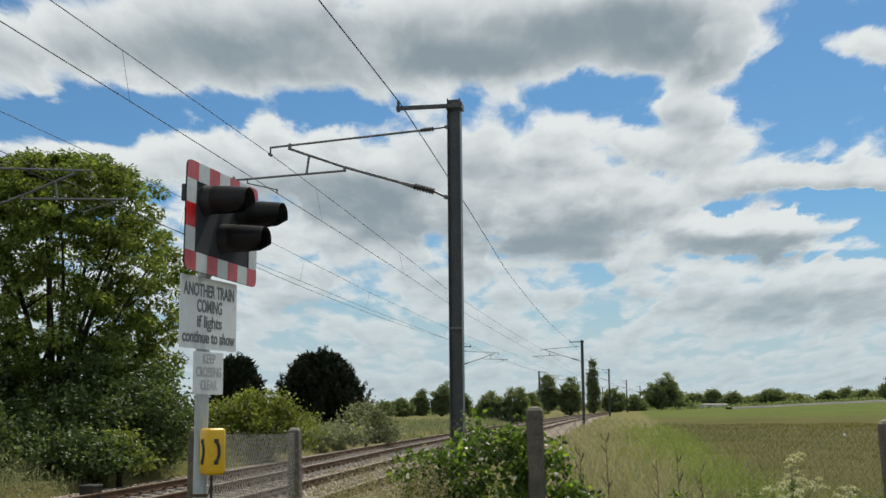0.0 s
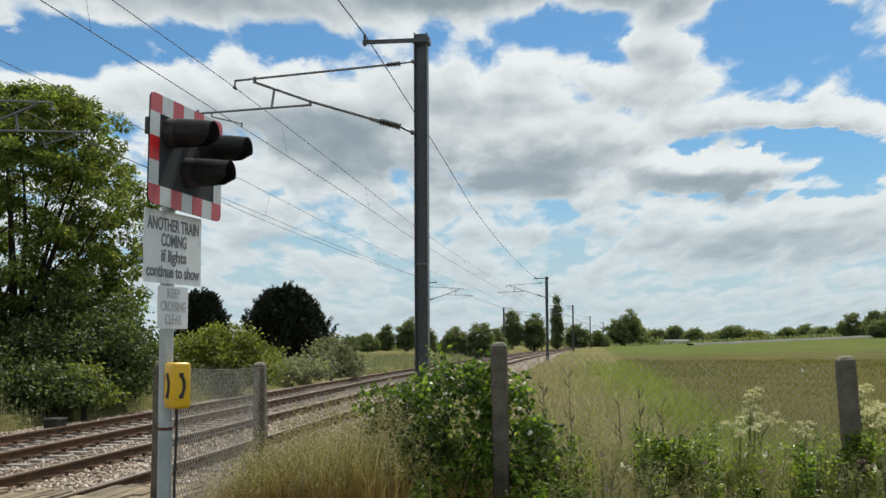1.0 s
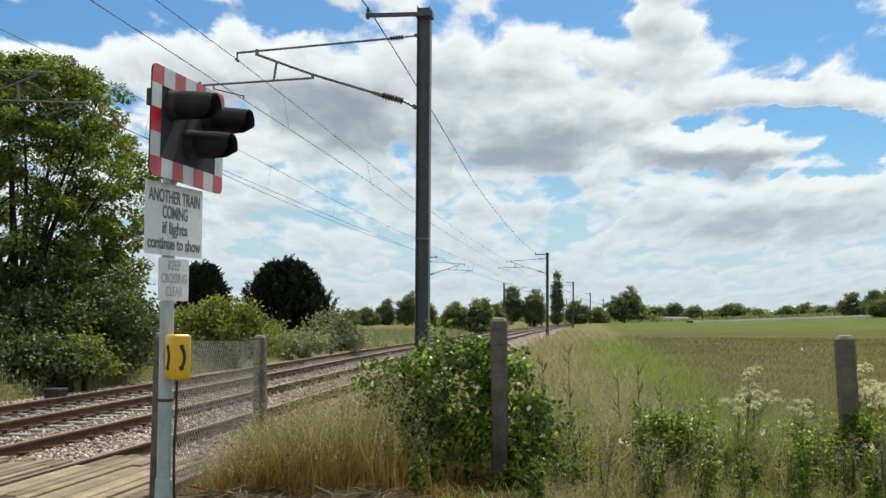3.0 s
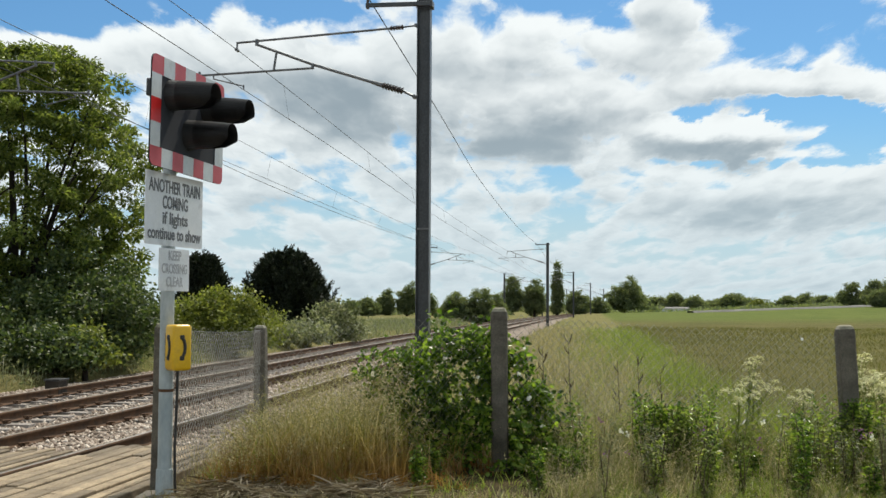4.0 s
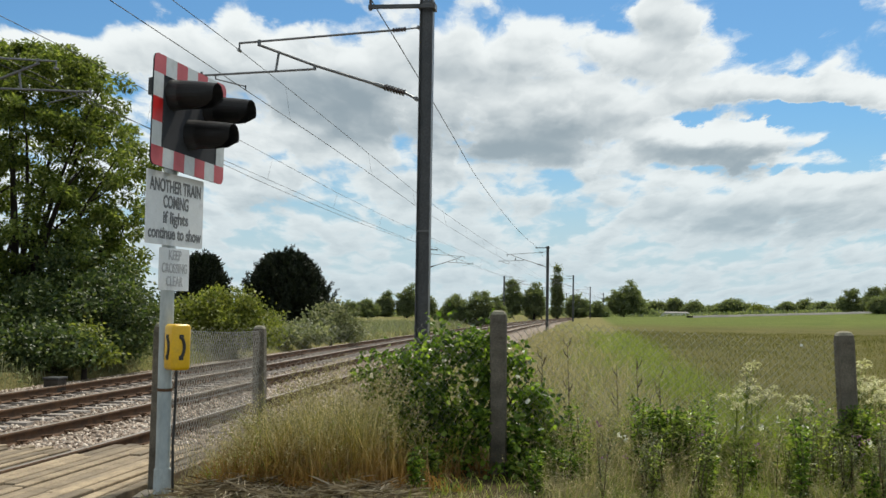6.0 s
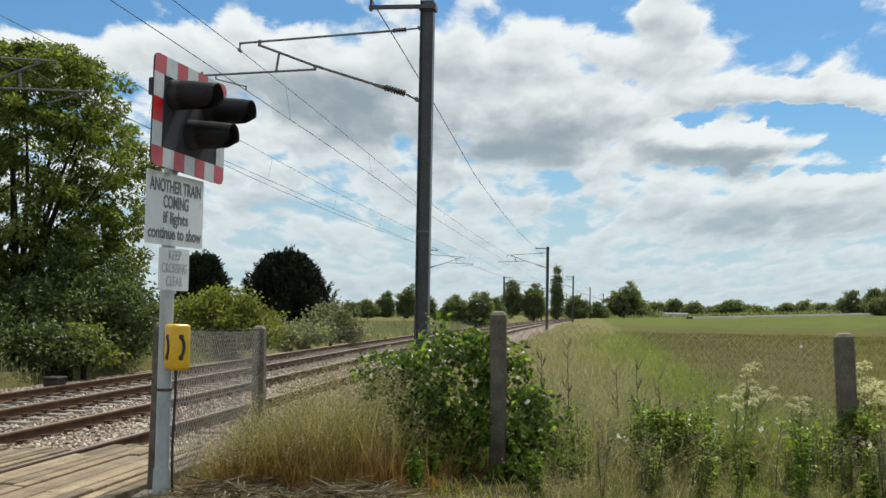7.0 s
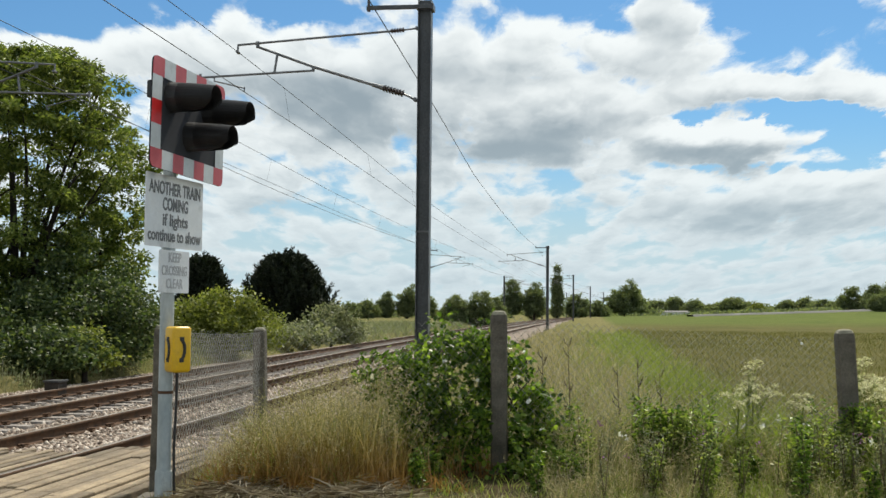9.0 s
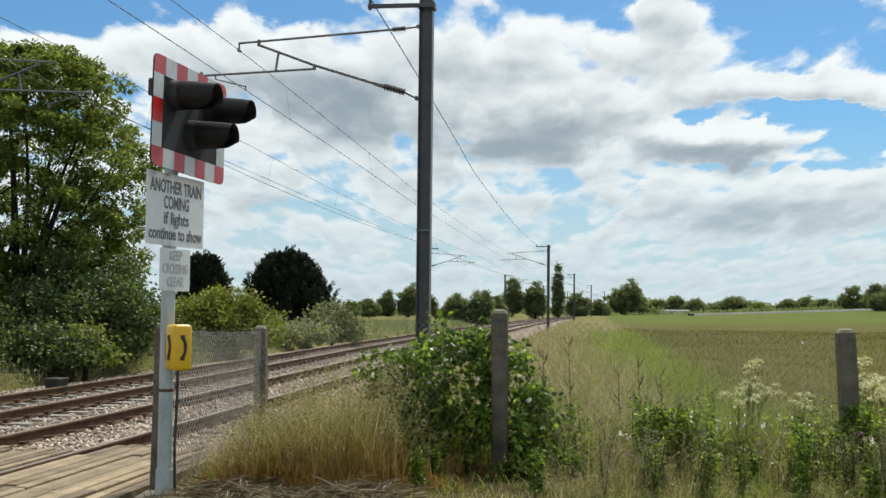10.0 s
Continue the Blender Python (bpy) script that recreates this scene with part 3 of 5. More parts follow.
def build_ballast():
    rng = np.random.default_rng(11)
    n = 46000
    s = 10.5 + 42 * rng.random(n) ** 1.7
    lat = rng.uniform(-12.8, -3.75, n)
    keep = np.ones(n, bool)
    for c in TRACKS:
        for d in (-0.7525, 0.7525):
            keep &= np.abs(lat - c - d) > 0.09
    keep &= ~((s < 13.0) & (lat > -8.6))
    s, lat = s[keep], lat[keep]
    prof = np.interp(lat, [-13.3, -12.5, -11.2, -8.6, -7.85, -7.1, -5.0, -4.5, -3.7], [-.52, -.32, -.24, -.20, -.21, -.165, -.165, -.24, -.42])
    n = len(s)
    P = np.stack([lat * RC + s * RS, -lat * RS + s * RC, prof + rng.uniform(-0.02, 0.015, n)], 1)
    r = rng.uniform(0.022, 0.048, n)
    octa = np.array([[1, 0, 0], [0, 1, 0], [-1, 0, 0], [0, -1, 0], [0, 0, 1], [0, 0, -1]], float)
    V = octa[None] * r[:, None, None] * rng.uniform(0.6, 1.35, (n, 6, 1))
    az = rng.uniform(0, 6.28, n)
    ca, sa = np.cos(az)[:, None], np.sin(az)[:, None]
    V = np.stack([V[..., 0] * ca - V[..., 1] * sa, V[..., 0] * sa + V[..., 1] * ca, V[..., 2] * 0.8], -1) + P[:, None]
    tri = np.array([[0, 1, 4], [1, 2, 4], [2, 3, 4], [3, 0, 4], [1, 0, 5], [2, 1, 5], [3, 2, 5], [0, 3, 5]])
    F = (np.arange(n)[:, None, None] * 6 + tri[None]).reshape(-1, 3)
    m, nt, b = nodes_of("ballast_stone")
    geo = nt.nodes.new("ShaderNodeNewGeometry")
    col = color_ramp(nt, geo.outputs["Random Per Island"], [(0.0, (0.13, 0.095, 0.07)), (0.55, (0.34, 0.27, 0.21)), (1.0, (0.62, 0.55, 0.47))])
    nt.links.new(col, b.inputs["Base Color"])
    b.inputs["Roughness"].default_value = 0.9
    bump(nt, b, add_noise(nt, 90), 0.4, 0.004)
    stuff("ballast_stones", V.reshape(-1, 3), F, m, "loose grey and pinkish ballast stones", "ballast")


build_ballast()


# ---------------------------------------------------------------- overhead line masts
def insulator(a, b, parent, sheds=5, r=0.055):
    a, b = Vector(a), Vector(b)
    bm = rod(a, b, r * 0.45, None, 8)
    for i in range(sheds):
        p, q = a.lerp(b, (i + 0.15) / sheds), a.lerp(b, (i + 0.85) / sheds)
        bm = rod(p, q, r, r * 0.72, 10, bm)
    return part("insulator", bm, M["insul"], parent, "dark brown ribbed insulator", shade=False)


def build_mast(reach=0.0):
    """A steel H-column with a single-track cantilever to its left; reach lengthens the arms."""
    ob = thing("overhead_line_mast", "dark grey steel mast with cantilever arms beside the track", "mast", "overhead line masts")
    bm = bmesh.new()
    prof = [(-.125, -.125), (-.108, -.125), (-.108, -.008), (.108, -.008), (.108, -.125), (.125, -.125), (.125, .125), (.108, .125), (.108, .008), (-.108, .008), (-.108, .125), (-.125, .125)]
    face = bm.faces.new([bm.verts.new((x, y, -0.6)) for x, y in prof])
    ext = bmesh.ops.extrude_face_region(bm, geom=[face])
    bmesh.ops.translate(bm, verts=[v for v in ext["geom"] if isinstance(v, bmesh.types.BMVert)], vec=(0, 0, 8.02))
    part("column", bm, M["steel"], ob)
    part("footing", box(-0.35, 0.35, -0.35, 0.35, -0.9, -0.12, 0.03), M["concrete"], ob, "rough concrete footing")
    part("number_plate_band", box(-0.13, 0.13, -0.131, -0.126, 3.02, 3.05), M["galv"], ob, "pale metal band")
    bm = box(-1.10, 0.16, -0.175, -0.127, 7.22, 7.30, 0.006)
    bm = box(0.127, 0.175, -0.19, 0.10, 7.2, 7.32, 0.006, bm)
    bm = rod((-0.15, -0.2, 7.26), (-0.15, 0.14, 7.26), 0.02, None, 8, bm)
    part("return_wire_bracket", bm, M["steel"], ob, "angle-iron bracket")
    bm = rod((-1.06, -0.15, 7.19), (-1.06, -0.15, 7.41), 0.032, 0.026, 8)
    part("pin_insulator", bm, M["insul"], ob)
    e = -3.64 - reach
    part("tie_link", rod((-0.125, 0, 6.89), (-0.40, 0, 6.865), 0.016, None, 8, rod((-0.16, -0.05, 6.89), (-0.16, 0.05, 6.89), 0.03, None, 8)), M["galv"], ob)
    insulator((-0.40, 0, 6.865), (-0.66, 0, 6.845), ob, 5, 0.05)
    part("top_tie", rod((-0.66, 0, 6.845), (e, 0, 6.64), 0.022, None, 10), M["galv"], ob, "thin grey tie tube")
    bm = rod((e, 0, 6.66), (e, 0, 6.50), 0.018, None, 8)
    bm = rod((e, -0.07, 6.50), (e, 0.07, 6.50), 0.03, None, 8, bm)
    part("wire_saddle", bm, M["galv"], ob)
    part("lug", rod((-0.125, 0, 5.50), (-0.40, 0, 5.645), 0.022, None, 8, rod((-0.18, -0.06, 5.53), (-0.18, 0.06, 5.53), 0.04, None, 8)), M["galv"], ob)
    insulator((-0.40, 0, 5.645), (-0.80, 0, 5.765), ob, 7, 0.07)
    j = (-2.15 - reach * 0.5, 0, 6.19)
    k = (-2.86 - reach * 0.8, 0, 6.44)
    bm = rod((-0.80, 0, 5.765), j, 0.028, None, 10)
    bm = rod(j, (-3.25 - reach, 0, 6.60), 0.026, None, 10, bm)
    bm = rod((-0.80, 0, 5.765), (-1.0, 0, 5.828), 0.045, 0.035, 10, bm)
    part("bracket_tube", bm, M["galv"], ob, "sloping grey bracket tube")
    part("tie_clamp", rod((-3.25 - reach, 0, 6.58), (-3.25 - reach, 0, 6.70), 0.035, None, 8), M["galv"], ob)
    bm = rod((j[0], 0, 6.12), (-4.38 - reach, 0, 6.02), 0.022, None, 10)
    bm = rod((j[0], 0, 6.20), (j[0], 0, 6.10), 0.03, None, 8, bm)
    bm = rod((-4.38 - reach, 0, 6.09), (-4.38 - reach, 0, 5.97), 0.026, None, 8, bm)
    part("registration_arm", bm, M["galv"], ob)
    part("strut", rod(k, (-2.91 - reach * 0.8, 0, 6.10), 0.024, None, 8), M["galv"], ob)
    bm = rod((-4.10 - reach, 0, 5.95), (-3.50 - reach, 0, 5.80), 0.013, None, 8)
    bm = rod((-4.10 - reach, 0, 6.02), (-4.10 - reach, 0, 5.94), 0.014, None, 8, bm)
    bm = rod((-3.50 - reach, 0, 5.82), (-3.50 - reach, 0, 5.73), 0.016, None, 8, bm)
    part("steady_arm", bm, M["galv"], ob)
    return ob


SPANS = [-62, 21.3, 104, 187, 270, 353]
MAST_LAT, OPP_LAT = -3.07, -14.25


def build_masts():
    first = None
    for s in SPANS:
        m = Matrix.Translation(rp(s, MAST_LAT)) @ Matrix.Rotation(-HEAD, 4, "Z")
        o = Matrix.Translation(rp(s + 0.4, OPP_LAT, -0.22)) @ Matrix.Rotation(math.pi - HEAD, 4, "Z")
        if first is None:
            first = build_mast()
            first.matrix_basis = m
        else:
            copy_thing(first, m)
        copy_thing(first, o)


build_masts()


def build_wires():
    """Carrier wire, running wire and droppers over each track, and the return wire along the mast tops."""
    for c, lats, zs in ((0, (-6.70, -6.57), (6.50, 5.73)), (1, (-9.76, -9.9), (6.36, 5.59))):
        ob = thing("overhead_wires", "thin dark electric wires over a railway track", "overhead wires", "wires over the tracks")
        pts_c, pts_k = [], []
        drops = []
        for i in range(len(SPANS) - 1):
            a, b = SPANS[i], SPANS[i + 1]
            # the wire zigzags a little from mast to mast
            g0, g1 = (0.0 if i % 2 else 0.42), (0.42 if i % 2 else 0.0)
            sg = 1
            for q in range(24):
                t = q / 24
                s = a + (b - a) * t
                off = sg * (g0 + (g1 - g0) * t)
                sag = 4 * t * (1 - t)
                pts_c.append(rp(s, lats[0] + off, zs[0] - 0.18 * sag))
                pts_k.append(rp(s, lats[1] + off, zs[1] - 0.02 * sag))
                if q % 3 == 1 and i < 3:
                    drops.append((pts_c[-1], pts_k[-1]))
        for nm, pts, r in (("carrier_wire", pts_c, 0.0068), ("running_wire", pts_k, 0.0072)):
            part(nm, mesh_np(nm, *tube_np([list(p) for p in pts], [r] * len(pts), 5)), M["wire"], ob)
        for p, q in drops:
            part("dropper", mesh_np("dropper", *tube_np([list(p), list((p + q) / 2), list(q)], [0.0025] * 3, 4)), M["wire"], ob)
    for lat, z in ((MAST_LAT - 1.06, 7.41), (OPP_LAT + 1.06, 7.19)):
        pts = []
        for i in range(len(SPANS) - 1):
            a, b = SPANS[i], SPANS[i + 1]
            for q in range(24):
                t = q / 24
                pts.append(rp(a + (b - a) * t, lat, z - 4 * t * (1 - t) * 0.45))
        ob = part("return_wire", mesh_np("return_wire", *tube_np([list(p) for p in pts], [0.011] * len(pts), 5)), M["wire"])
        tagged(ob, "thin dark return wire along the mast tops", "overhead wires", "wires over the tracks")


build_wires()


# ---------------------------------------------------------------- crossing signal with its signs
FACE = 75.2                      # the boards' turn about the post


def text_mesh(words, size, gap=0.0):
    cu = bpy.data.curves.new("lettering", "FONT")
    cu.body, cu.size, cu.align_x, cu.align_y, cu.extrude = words, size, "CENTER", "CENTER", 0.001
    cu.offset = gap
    ob = bpy.data.objects.new("lettering", cu)
    scene.collection.objects.link(ob)
    me = bpy.data.meshes.new_from_object(ob.evaluated_get(bpy.context.evaluated_depsgraph_get()))
    bpy.data.objects.remove(ob)
    return me


def letters(me):
    """The letters of a line of text, each a mesh of its own: pieces that stand above one another belong together."""
    bm = bmesh.new()
    bm.from_mesh(me)
    seen, spans = set(), []
    for v in bm.verts:
        if v in seen:
            continue
        heap, own = [v], set()
        while heap:
            w = heap.pop()
            if w not in own:
                own.add(w)
                heap += [e.other_vert(w) for e in w.link_edges]
        seen |= own
        spans.append([min(w.co.x for w in own), max(w.co.x for w in own)])
    bm.free()
    groups = []
    for lo, hi in sorted(spans):
        if groups and lo < groups[-1][1] - 0.004:
            groups[-1][1] = max(hi, groups[-1][1])
        else:
            groups.append([lo, hi])
    out = []
    for lo, hi in groups:
        bm = bmesh.new()
        bm.from_mesh(me)
        bmesh.ops.delete(bm, geom=[f for f in bm.faces if not lo - 1e-4 <= f.calc_center_median().x <= hi + 1e-4], context="FACES")
        out.append(bm)
    return out


def plate(name, w, h, r, y0, y1, z, bm=None):
    """An upright plate with rounded corners in the x-z plane."""
    bm = bmesh.new()
    pts = []
    for cx, cz, a0 in ((w / 2 - r, h / 2 - r, 0), (-w / 2 + r, h / 2 - r, 90), (-w / 2 + r, -h / 2 + r, 180), (w / 2 - r, -h / 2 + r, 270)):
        for k in range(5):
            a = radians(a0 + 22.5 * k)
            pts.append((cx + r * math.cos(a), cz + r * math.sin(a) + z))
    f = bm.faces.new([bm.verts.new((x, y0, zz)) for x, zz in pts])
    g = bmesh.ops.extrude_face_region(bm, geom=[f])
    bmesh.ops.translate(bm, verts=[v for v in g["geom"] if isinstance(v, bmesh.types.BMVert)], vec=(0, y1 - y0, 0))
    return bm


def build_signal():
    px, py = -2.325, 9.74
    ob = thing("crossing_signal", "grey post with level crossing lights, warning board and two white signs", "traffic signal", at=Matrix.Translation((px, py, 0)))
    bm = rod((0, 0, -0.3), (0, 0, 3.45), 0.060, 0.056, 24)
    bm = rod((0, 0, -0.02), (0, 0, 0.22), 0.074, 0.070, 24, bm, 0.006)
    part("post", bm, M["post_paint"], ob, "pale grey painted steel post with rust marks", shade=False)
    part("clamp_band", rod((0, 0, 0.86), (0, 0, 0.885), 0.064, None, 24), M["rust"], ob, "rusty clamp band")
    part("post_foot", box(-0.20, 0.20, -0.20, 0.20, -0.2, 0.008, 0.004), M["concrete"], ob, "concrete foot")
    part("cable", mesh_np("cable", *tube_np([(0.10, -0.02, 1.10), (0.098, -0.02, 0.8), (0.088, -0.03, 0.4), (0.092, -0.02, 0.1), (0.10, 0.0, -0.05)], [0.012] * 5, 6)), M["black"], ob, "black cable down the post")
    turn = Matrix.Rotation(radians(FACE), 4, "Z")
    # warning board
    hub = Matrix.Translation((0.163, -0.02, 3.135)) @ turn @ Matrix.Rotation(radians(1.6), 4, "Y")
    board = part("backing_board", plate("b", 1.30, 0.90, 0.06, 0.0, 0.012, 0), M["panel"], ob, "dull black backing board", hub)
    W, H, B = 1.30, 0.90, 0.155
    def stripe(x0, x1, z0, z1, mat, rounded=None):
        own = bmesh.new()
        pts = [(x0, z0), (x1, z0), (x1, z1), (x0, z1)]
        if rounded is not None:
            r, out = 0.06, []
            for i, (x, z) in enumerate(pts):
                if i == rounded:
                    cx, cz = x + (r if x < 0 else -r), z + (r if z < 0 else -r)
                    a0 = {0: 180, 1: 270, 2: 0, 3: 90}[i]
                    out += [(cx + r * math.cos(radians(a0 + 18 * k)), cz + r * math.sin(radians(a0 + 18 * k))) for k in range(6)]
                else:
                    out.append((x, z))
            pts = out
        f = own.faces.new([own.verts.new((x, -0.004, z)) for x, z in pts])
        g = bmesh.ops.extrude_face_region(own, geom=[f])
        bmesh.ops.translate(own, verts=[v for v in g["geom"] if isinstance(v, bmesh.types.BMVert)], vec=(0, 0.003, 0))
        part("stripe", own, M[mat], board)
    for i in range(7):
        x0, x1 = -W / 2 + i * W / 7, -W / 2 + (i + 1) * W / 7
        col = "red" if i % 2 == 0 else "white"
        stripe(x0, x1, -H / 2, -H / 2 + B, col, 0 if i == 0 else 1 if i == 6 else None)
        stripe(x0, x1, H / 2 - B, H / 2, col, 3 if i == 0 else 2 if i == 6 else None)
    zh = (H - 2 * B) / 3
    for k in range(3):
        z0 = -H / 2 + B + k * zh
        for x0 in (-W / 2, W / 2 - B):
            mid = "bright_red" if x0 < 0 else "red"
            stripe(x0, x0 + B, z0, z0 + zh, mid if k == 1 else "white")
    for x, z, lens in ((-0.33, 0.16, "glass"), (0.33, 0.16, "glass"), (0.0, -0.11, "amber")):
        light = part("lamp_unit", rod((0, 0.0, 0), (0, -0.09, 0), 0.128, 0.120, 28), M["black"], ob, "black lamp housing", hub @ Matrix.Translation((x, 0, z)))
        part("lens", rod((0, -0.09, 0), (0, -0.098, 0), 0.10, 0.085, 24), M[lens], light, "unlit dark lens")
        hood = bmesh.new()
        n, L = 26, 0.32
        rings = []
        for d, rr, lo in ((0.0, 0.120, -88), (0.12, 0.116, -82), (0.24, 0.108, -62), (L, 0.100, -22)):
            ring = []
            for k in range(n + 1):
                a = radians(90 + (k / n - 0.5) * 2 * (90 - lo) )
                ring.append(hood.verts.new((rr * math.cos(a), -0.085 - d, rr * math.sin(a) - d * 0.05)))
            rings.append(ring)
        for r0, r1 in zip(rings, rings[1:]):
            for k in range(n):
                hood.faces.new((r0[k], r0[k + 1], r1[k + 1], r1[k]))
        bmesh.ops.solidify(hood, geom=hood.faces[:], thickness=0.006)
        part("hood", hood, M["black"], light, "long black hood", shade=False)
    for z in (2.95, 3.30):
        part("bracket", box(0.03, 0.19, -0.03, 0.03, z - 0.025, z + 0.025, 0.004), M["black"], ob)
    part("rear_lug", box(-0.03, 0.03, 0.012, 0.05, -0.02, 0.12, 0.008), M["black"], ob, "", hub @ Matrix.Translation((-0.62, 0, 0.12)))
    # first sign
    hub = Matrix.Translation((0.058, -0.02, 2.38)) @ turn
    sign = part("sign_plate", plate("s", 1.0, 0.60, 0.02, 0.0, 0.008, 0), M["plate"], ob, "white metal sign plate with grey lettering", hub)
    for w, z, size in (("ANOTHER TRAIN", 0.185, 0.148), ("COMING", 0.055, 0.148), ("if lights", -0.075, 0.140), ("continue to show", -0.205, 0.140)):
        tx = text_mesh(w, size, 0.0035)
        co = [v.co.x for v in tx.vertices]
        k = {"ANOTHER TRAIN": 0.90, "COMING": 0.44, "if lights": 0.44, "continue to show": 0.93}[w] / (max(co) - min(co))
        for one in letters(tx):
            part("letter", one, M["ink"], sign, at=Matrix.LocRotScale((0, -0.002, z), Euler((radians(90), 0, 0)), (k, 1, 1)))
    part("sign_bracket", box(-0.10, 0.10, 0.009, 0.06, -0.2, -0.16, 0.004, box(-0.10, 0.10, 0.009, 0.06, 0.16, 0.2, 0.004)), M["galv"], sign)
    # second sign
    hub = Matrix.Translation((0.060, -0.02, 1.882)) @ turn
    sign = part("sign_plate", plate("s", 0.52, 0.355, 0.015, 0.0, 0.008, 0), M["plate"], ob, "small white sign with weathered lettering", hub)
    for w, z in (("KEEP", 0.115), ("CROSSING", 0.005), ("CLEAR", -0.105)):
        tx = text_mesh(w, 0.115, 0.002)
        co = [v.co.x for v in tx.vertices]
        k = {"KEEP": 0.22, "CROSSING": 0.44, "CLEAR": 0.29}[w] / (max(co) - min(co))
        for one in letters(tx):
            part("letter", one, M["faded_ink"], sign, "weathered pale lettering", at=Matrix.LocRotScale((0, -0.002, z), Euler((radians(90), 0, 0)), (k, 1, 1)))
    part("sign_bracket", box(-0.10, 0.10, 0.009, 0.06, -0.02, 0.02, 0.004), M["galv"], sign)


build_signal()


def build_phone():
    ob = thing("crossing_telephone", "yellow enamel telephone box with black handset signs on a post", "telephone box", at=pose(-2.20, 9.62, 1.235, 0, 0, 40))
    part("case", box(-0.085, 0.085, -0.085, 0.085, -0.19, 0.19, 0.03, None, 4), M["yellow"], ob, shade=True)
    for m in (Matrix.Translation((0.0, -0.0865, 0)), Matrix.Rotation(radians(-90), 4, "Z") @ Matrix.Translation((0.0, -0.0865, 0))):
        pts = [(0.042 * math.cos(a) * -1 + 0.024, 0, 0.085 * math.sin(a)) for a in np.linspace(-1.35, 1.35, 9)]
        bm = bmesh.new()
        for p, q in zip(pts, pts[1:]):
            bm = rod((-p[0], 0, p[2]), (-q[0], 0, q[2]), 0.014, None, 8, bm)
        bm = box(-0.028, 0.012, -0.006, 0.006, 0.07, 0.105, 0.005, bm)
        bm = box(-0.028, 0.012, -0.006, 0.006, -0.105, -0.07, 0.005, bm)
        part("handset_symbol", bm, M["black"], ob, "black handset symbol", m)
    part("rear_bracket", box(-0.06, 0.02, 0.08, 0.13, -0.12, 0.12, 0.01), M["rust"], ob, "rusty rear bracket")


build_phone()


# ---------------------------------------------------------------- chain-link fence
def post_bm(w, h, lean=0.0):
    bm = bmesh.new()
    for z, k in ((-0.4, 1.06), (0.0, 1.06), (h * 0.5, 1.03), (h - 0.09, 1.0), (h - 0.04, 0.93), (h - 0.012, 0.75), (h, 0.45)):
        r = w / 2 * k
        for x, y in ((-r, -r * .85), (r * -.85, -r), (r * .85, -r), (r, -r * .85), (r, r * .85), (r * .85, r), (-r * .85, r), (-r, r * .85)):
            bm.verts.new((x + 0.004 * math.sin(z * 7 + x * 50), y, z))
    bm.verts.ensure_lookup_table()
    for i in range(6):
        for k in range(8):
            bm.faces.new([bm.verts[i * 8 + k], bm.verts[i * 8 + (k + 1) % 8], bm.verts[(i + 1) * 8 + (k + 1) % 8], bm.verts[(i + 1) * 8 + k]])
    bm.faces.new([bm.verts[48 + k] for k in range(8)])
    return bm


def netting(a, b, h0, h1, low=0.05, wire=0.0022, pitch=0.062, sag=0.03):
    """Diamond netting of thin wire between the feet a and b, h0 and h1 high."""
    a, b = np.array(a, float), np.array(b, float)
    L = np.linalg.norm((b - a)[:2])
    hm = max(h0, h1)
    pieces = []
    step = pitch * 1.12
    rng = np.random.default_rng(3)
    for sgn in (1, -1):
        for u0 in np.arange(-hm * 1.0, L + hm, step):
            us, zs = [], []
            for t in np.linspace(0, 1, 9):
                us.append(u0 + sgn * (t - 0.5) * hm * 0.9)
                zs.append(low + t * (hm - low))
            us, zs = np.array(us), np.array(zs)
            f = np.clip(us / L, 0, 1)
            top = h0 + (h1 - h0) * f - sag * 4 * f * (1 - f)
            z = low + (zs - low) / (hm - low) * (top - low)
            ok = (us >= 0) & (us <= L)
            if ok.sum() < 2:
                continue
            us, z = us[ok], z[ok]
            wob = 0.006 * np.sin(us * 5 + z * 9)
            p = a[None] + (b - a)[None] * (us / L)[:, None]
            d = (b - a) / L
            p = p + np.stack([-d[1] * wob, d[0] * wob, z], 1)
            pieces.append(tube_np(p, [wire] * len(p), 3))
    return join(pieces)


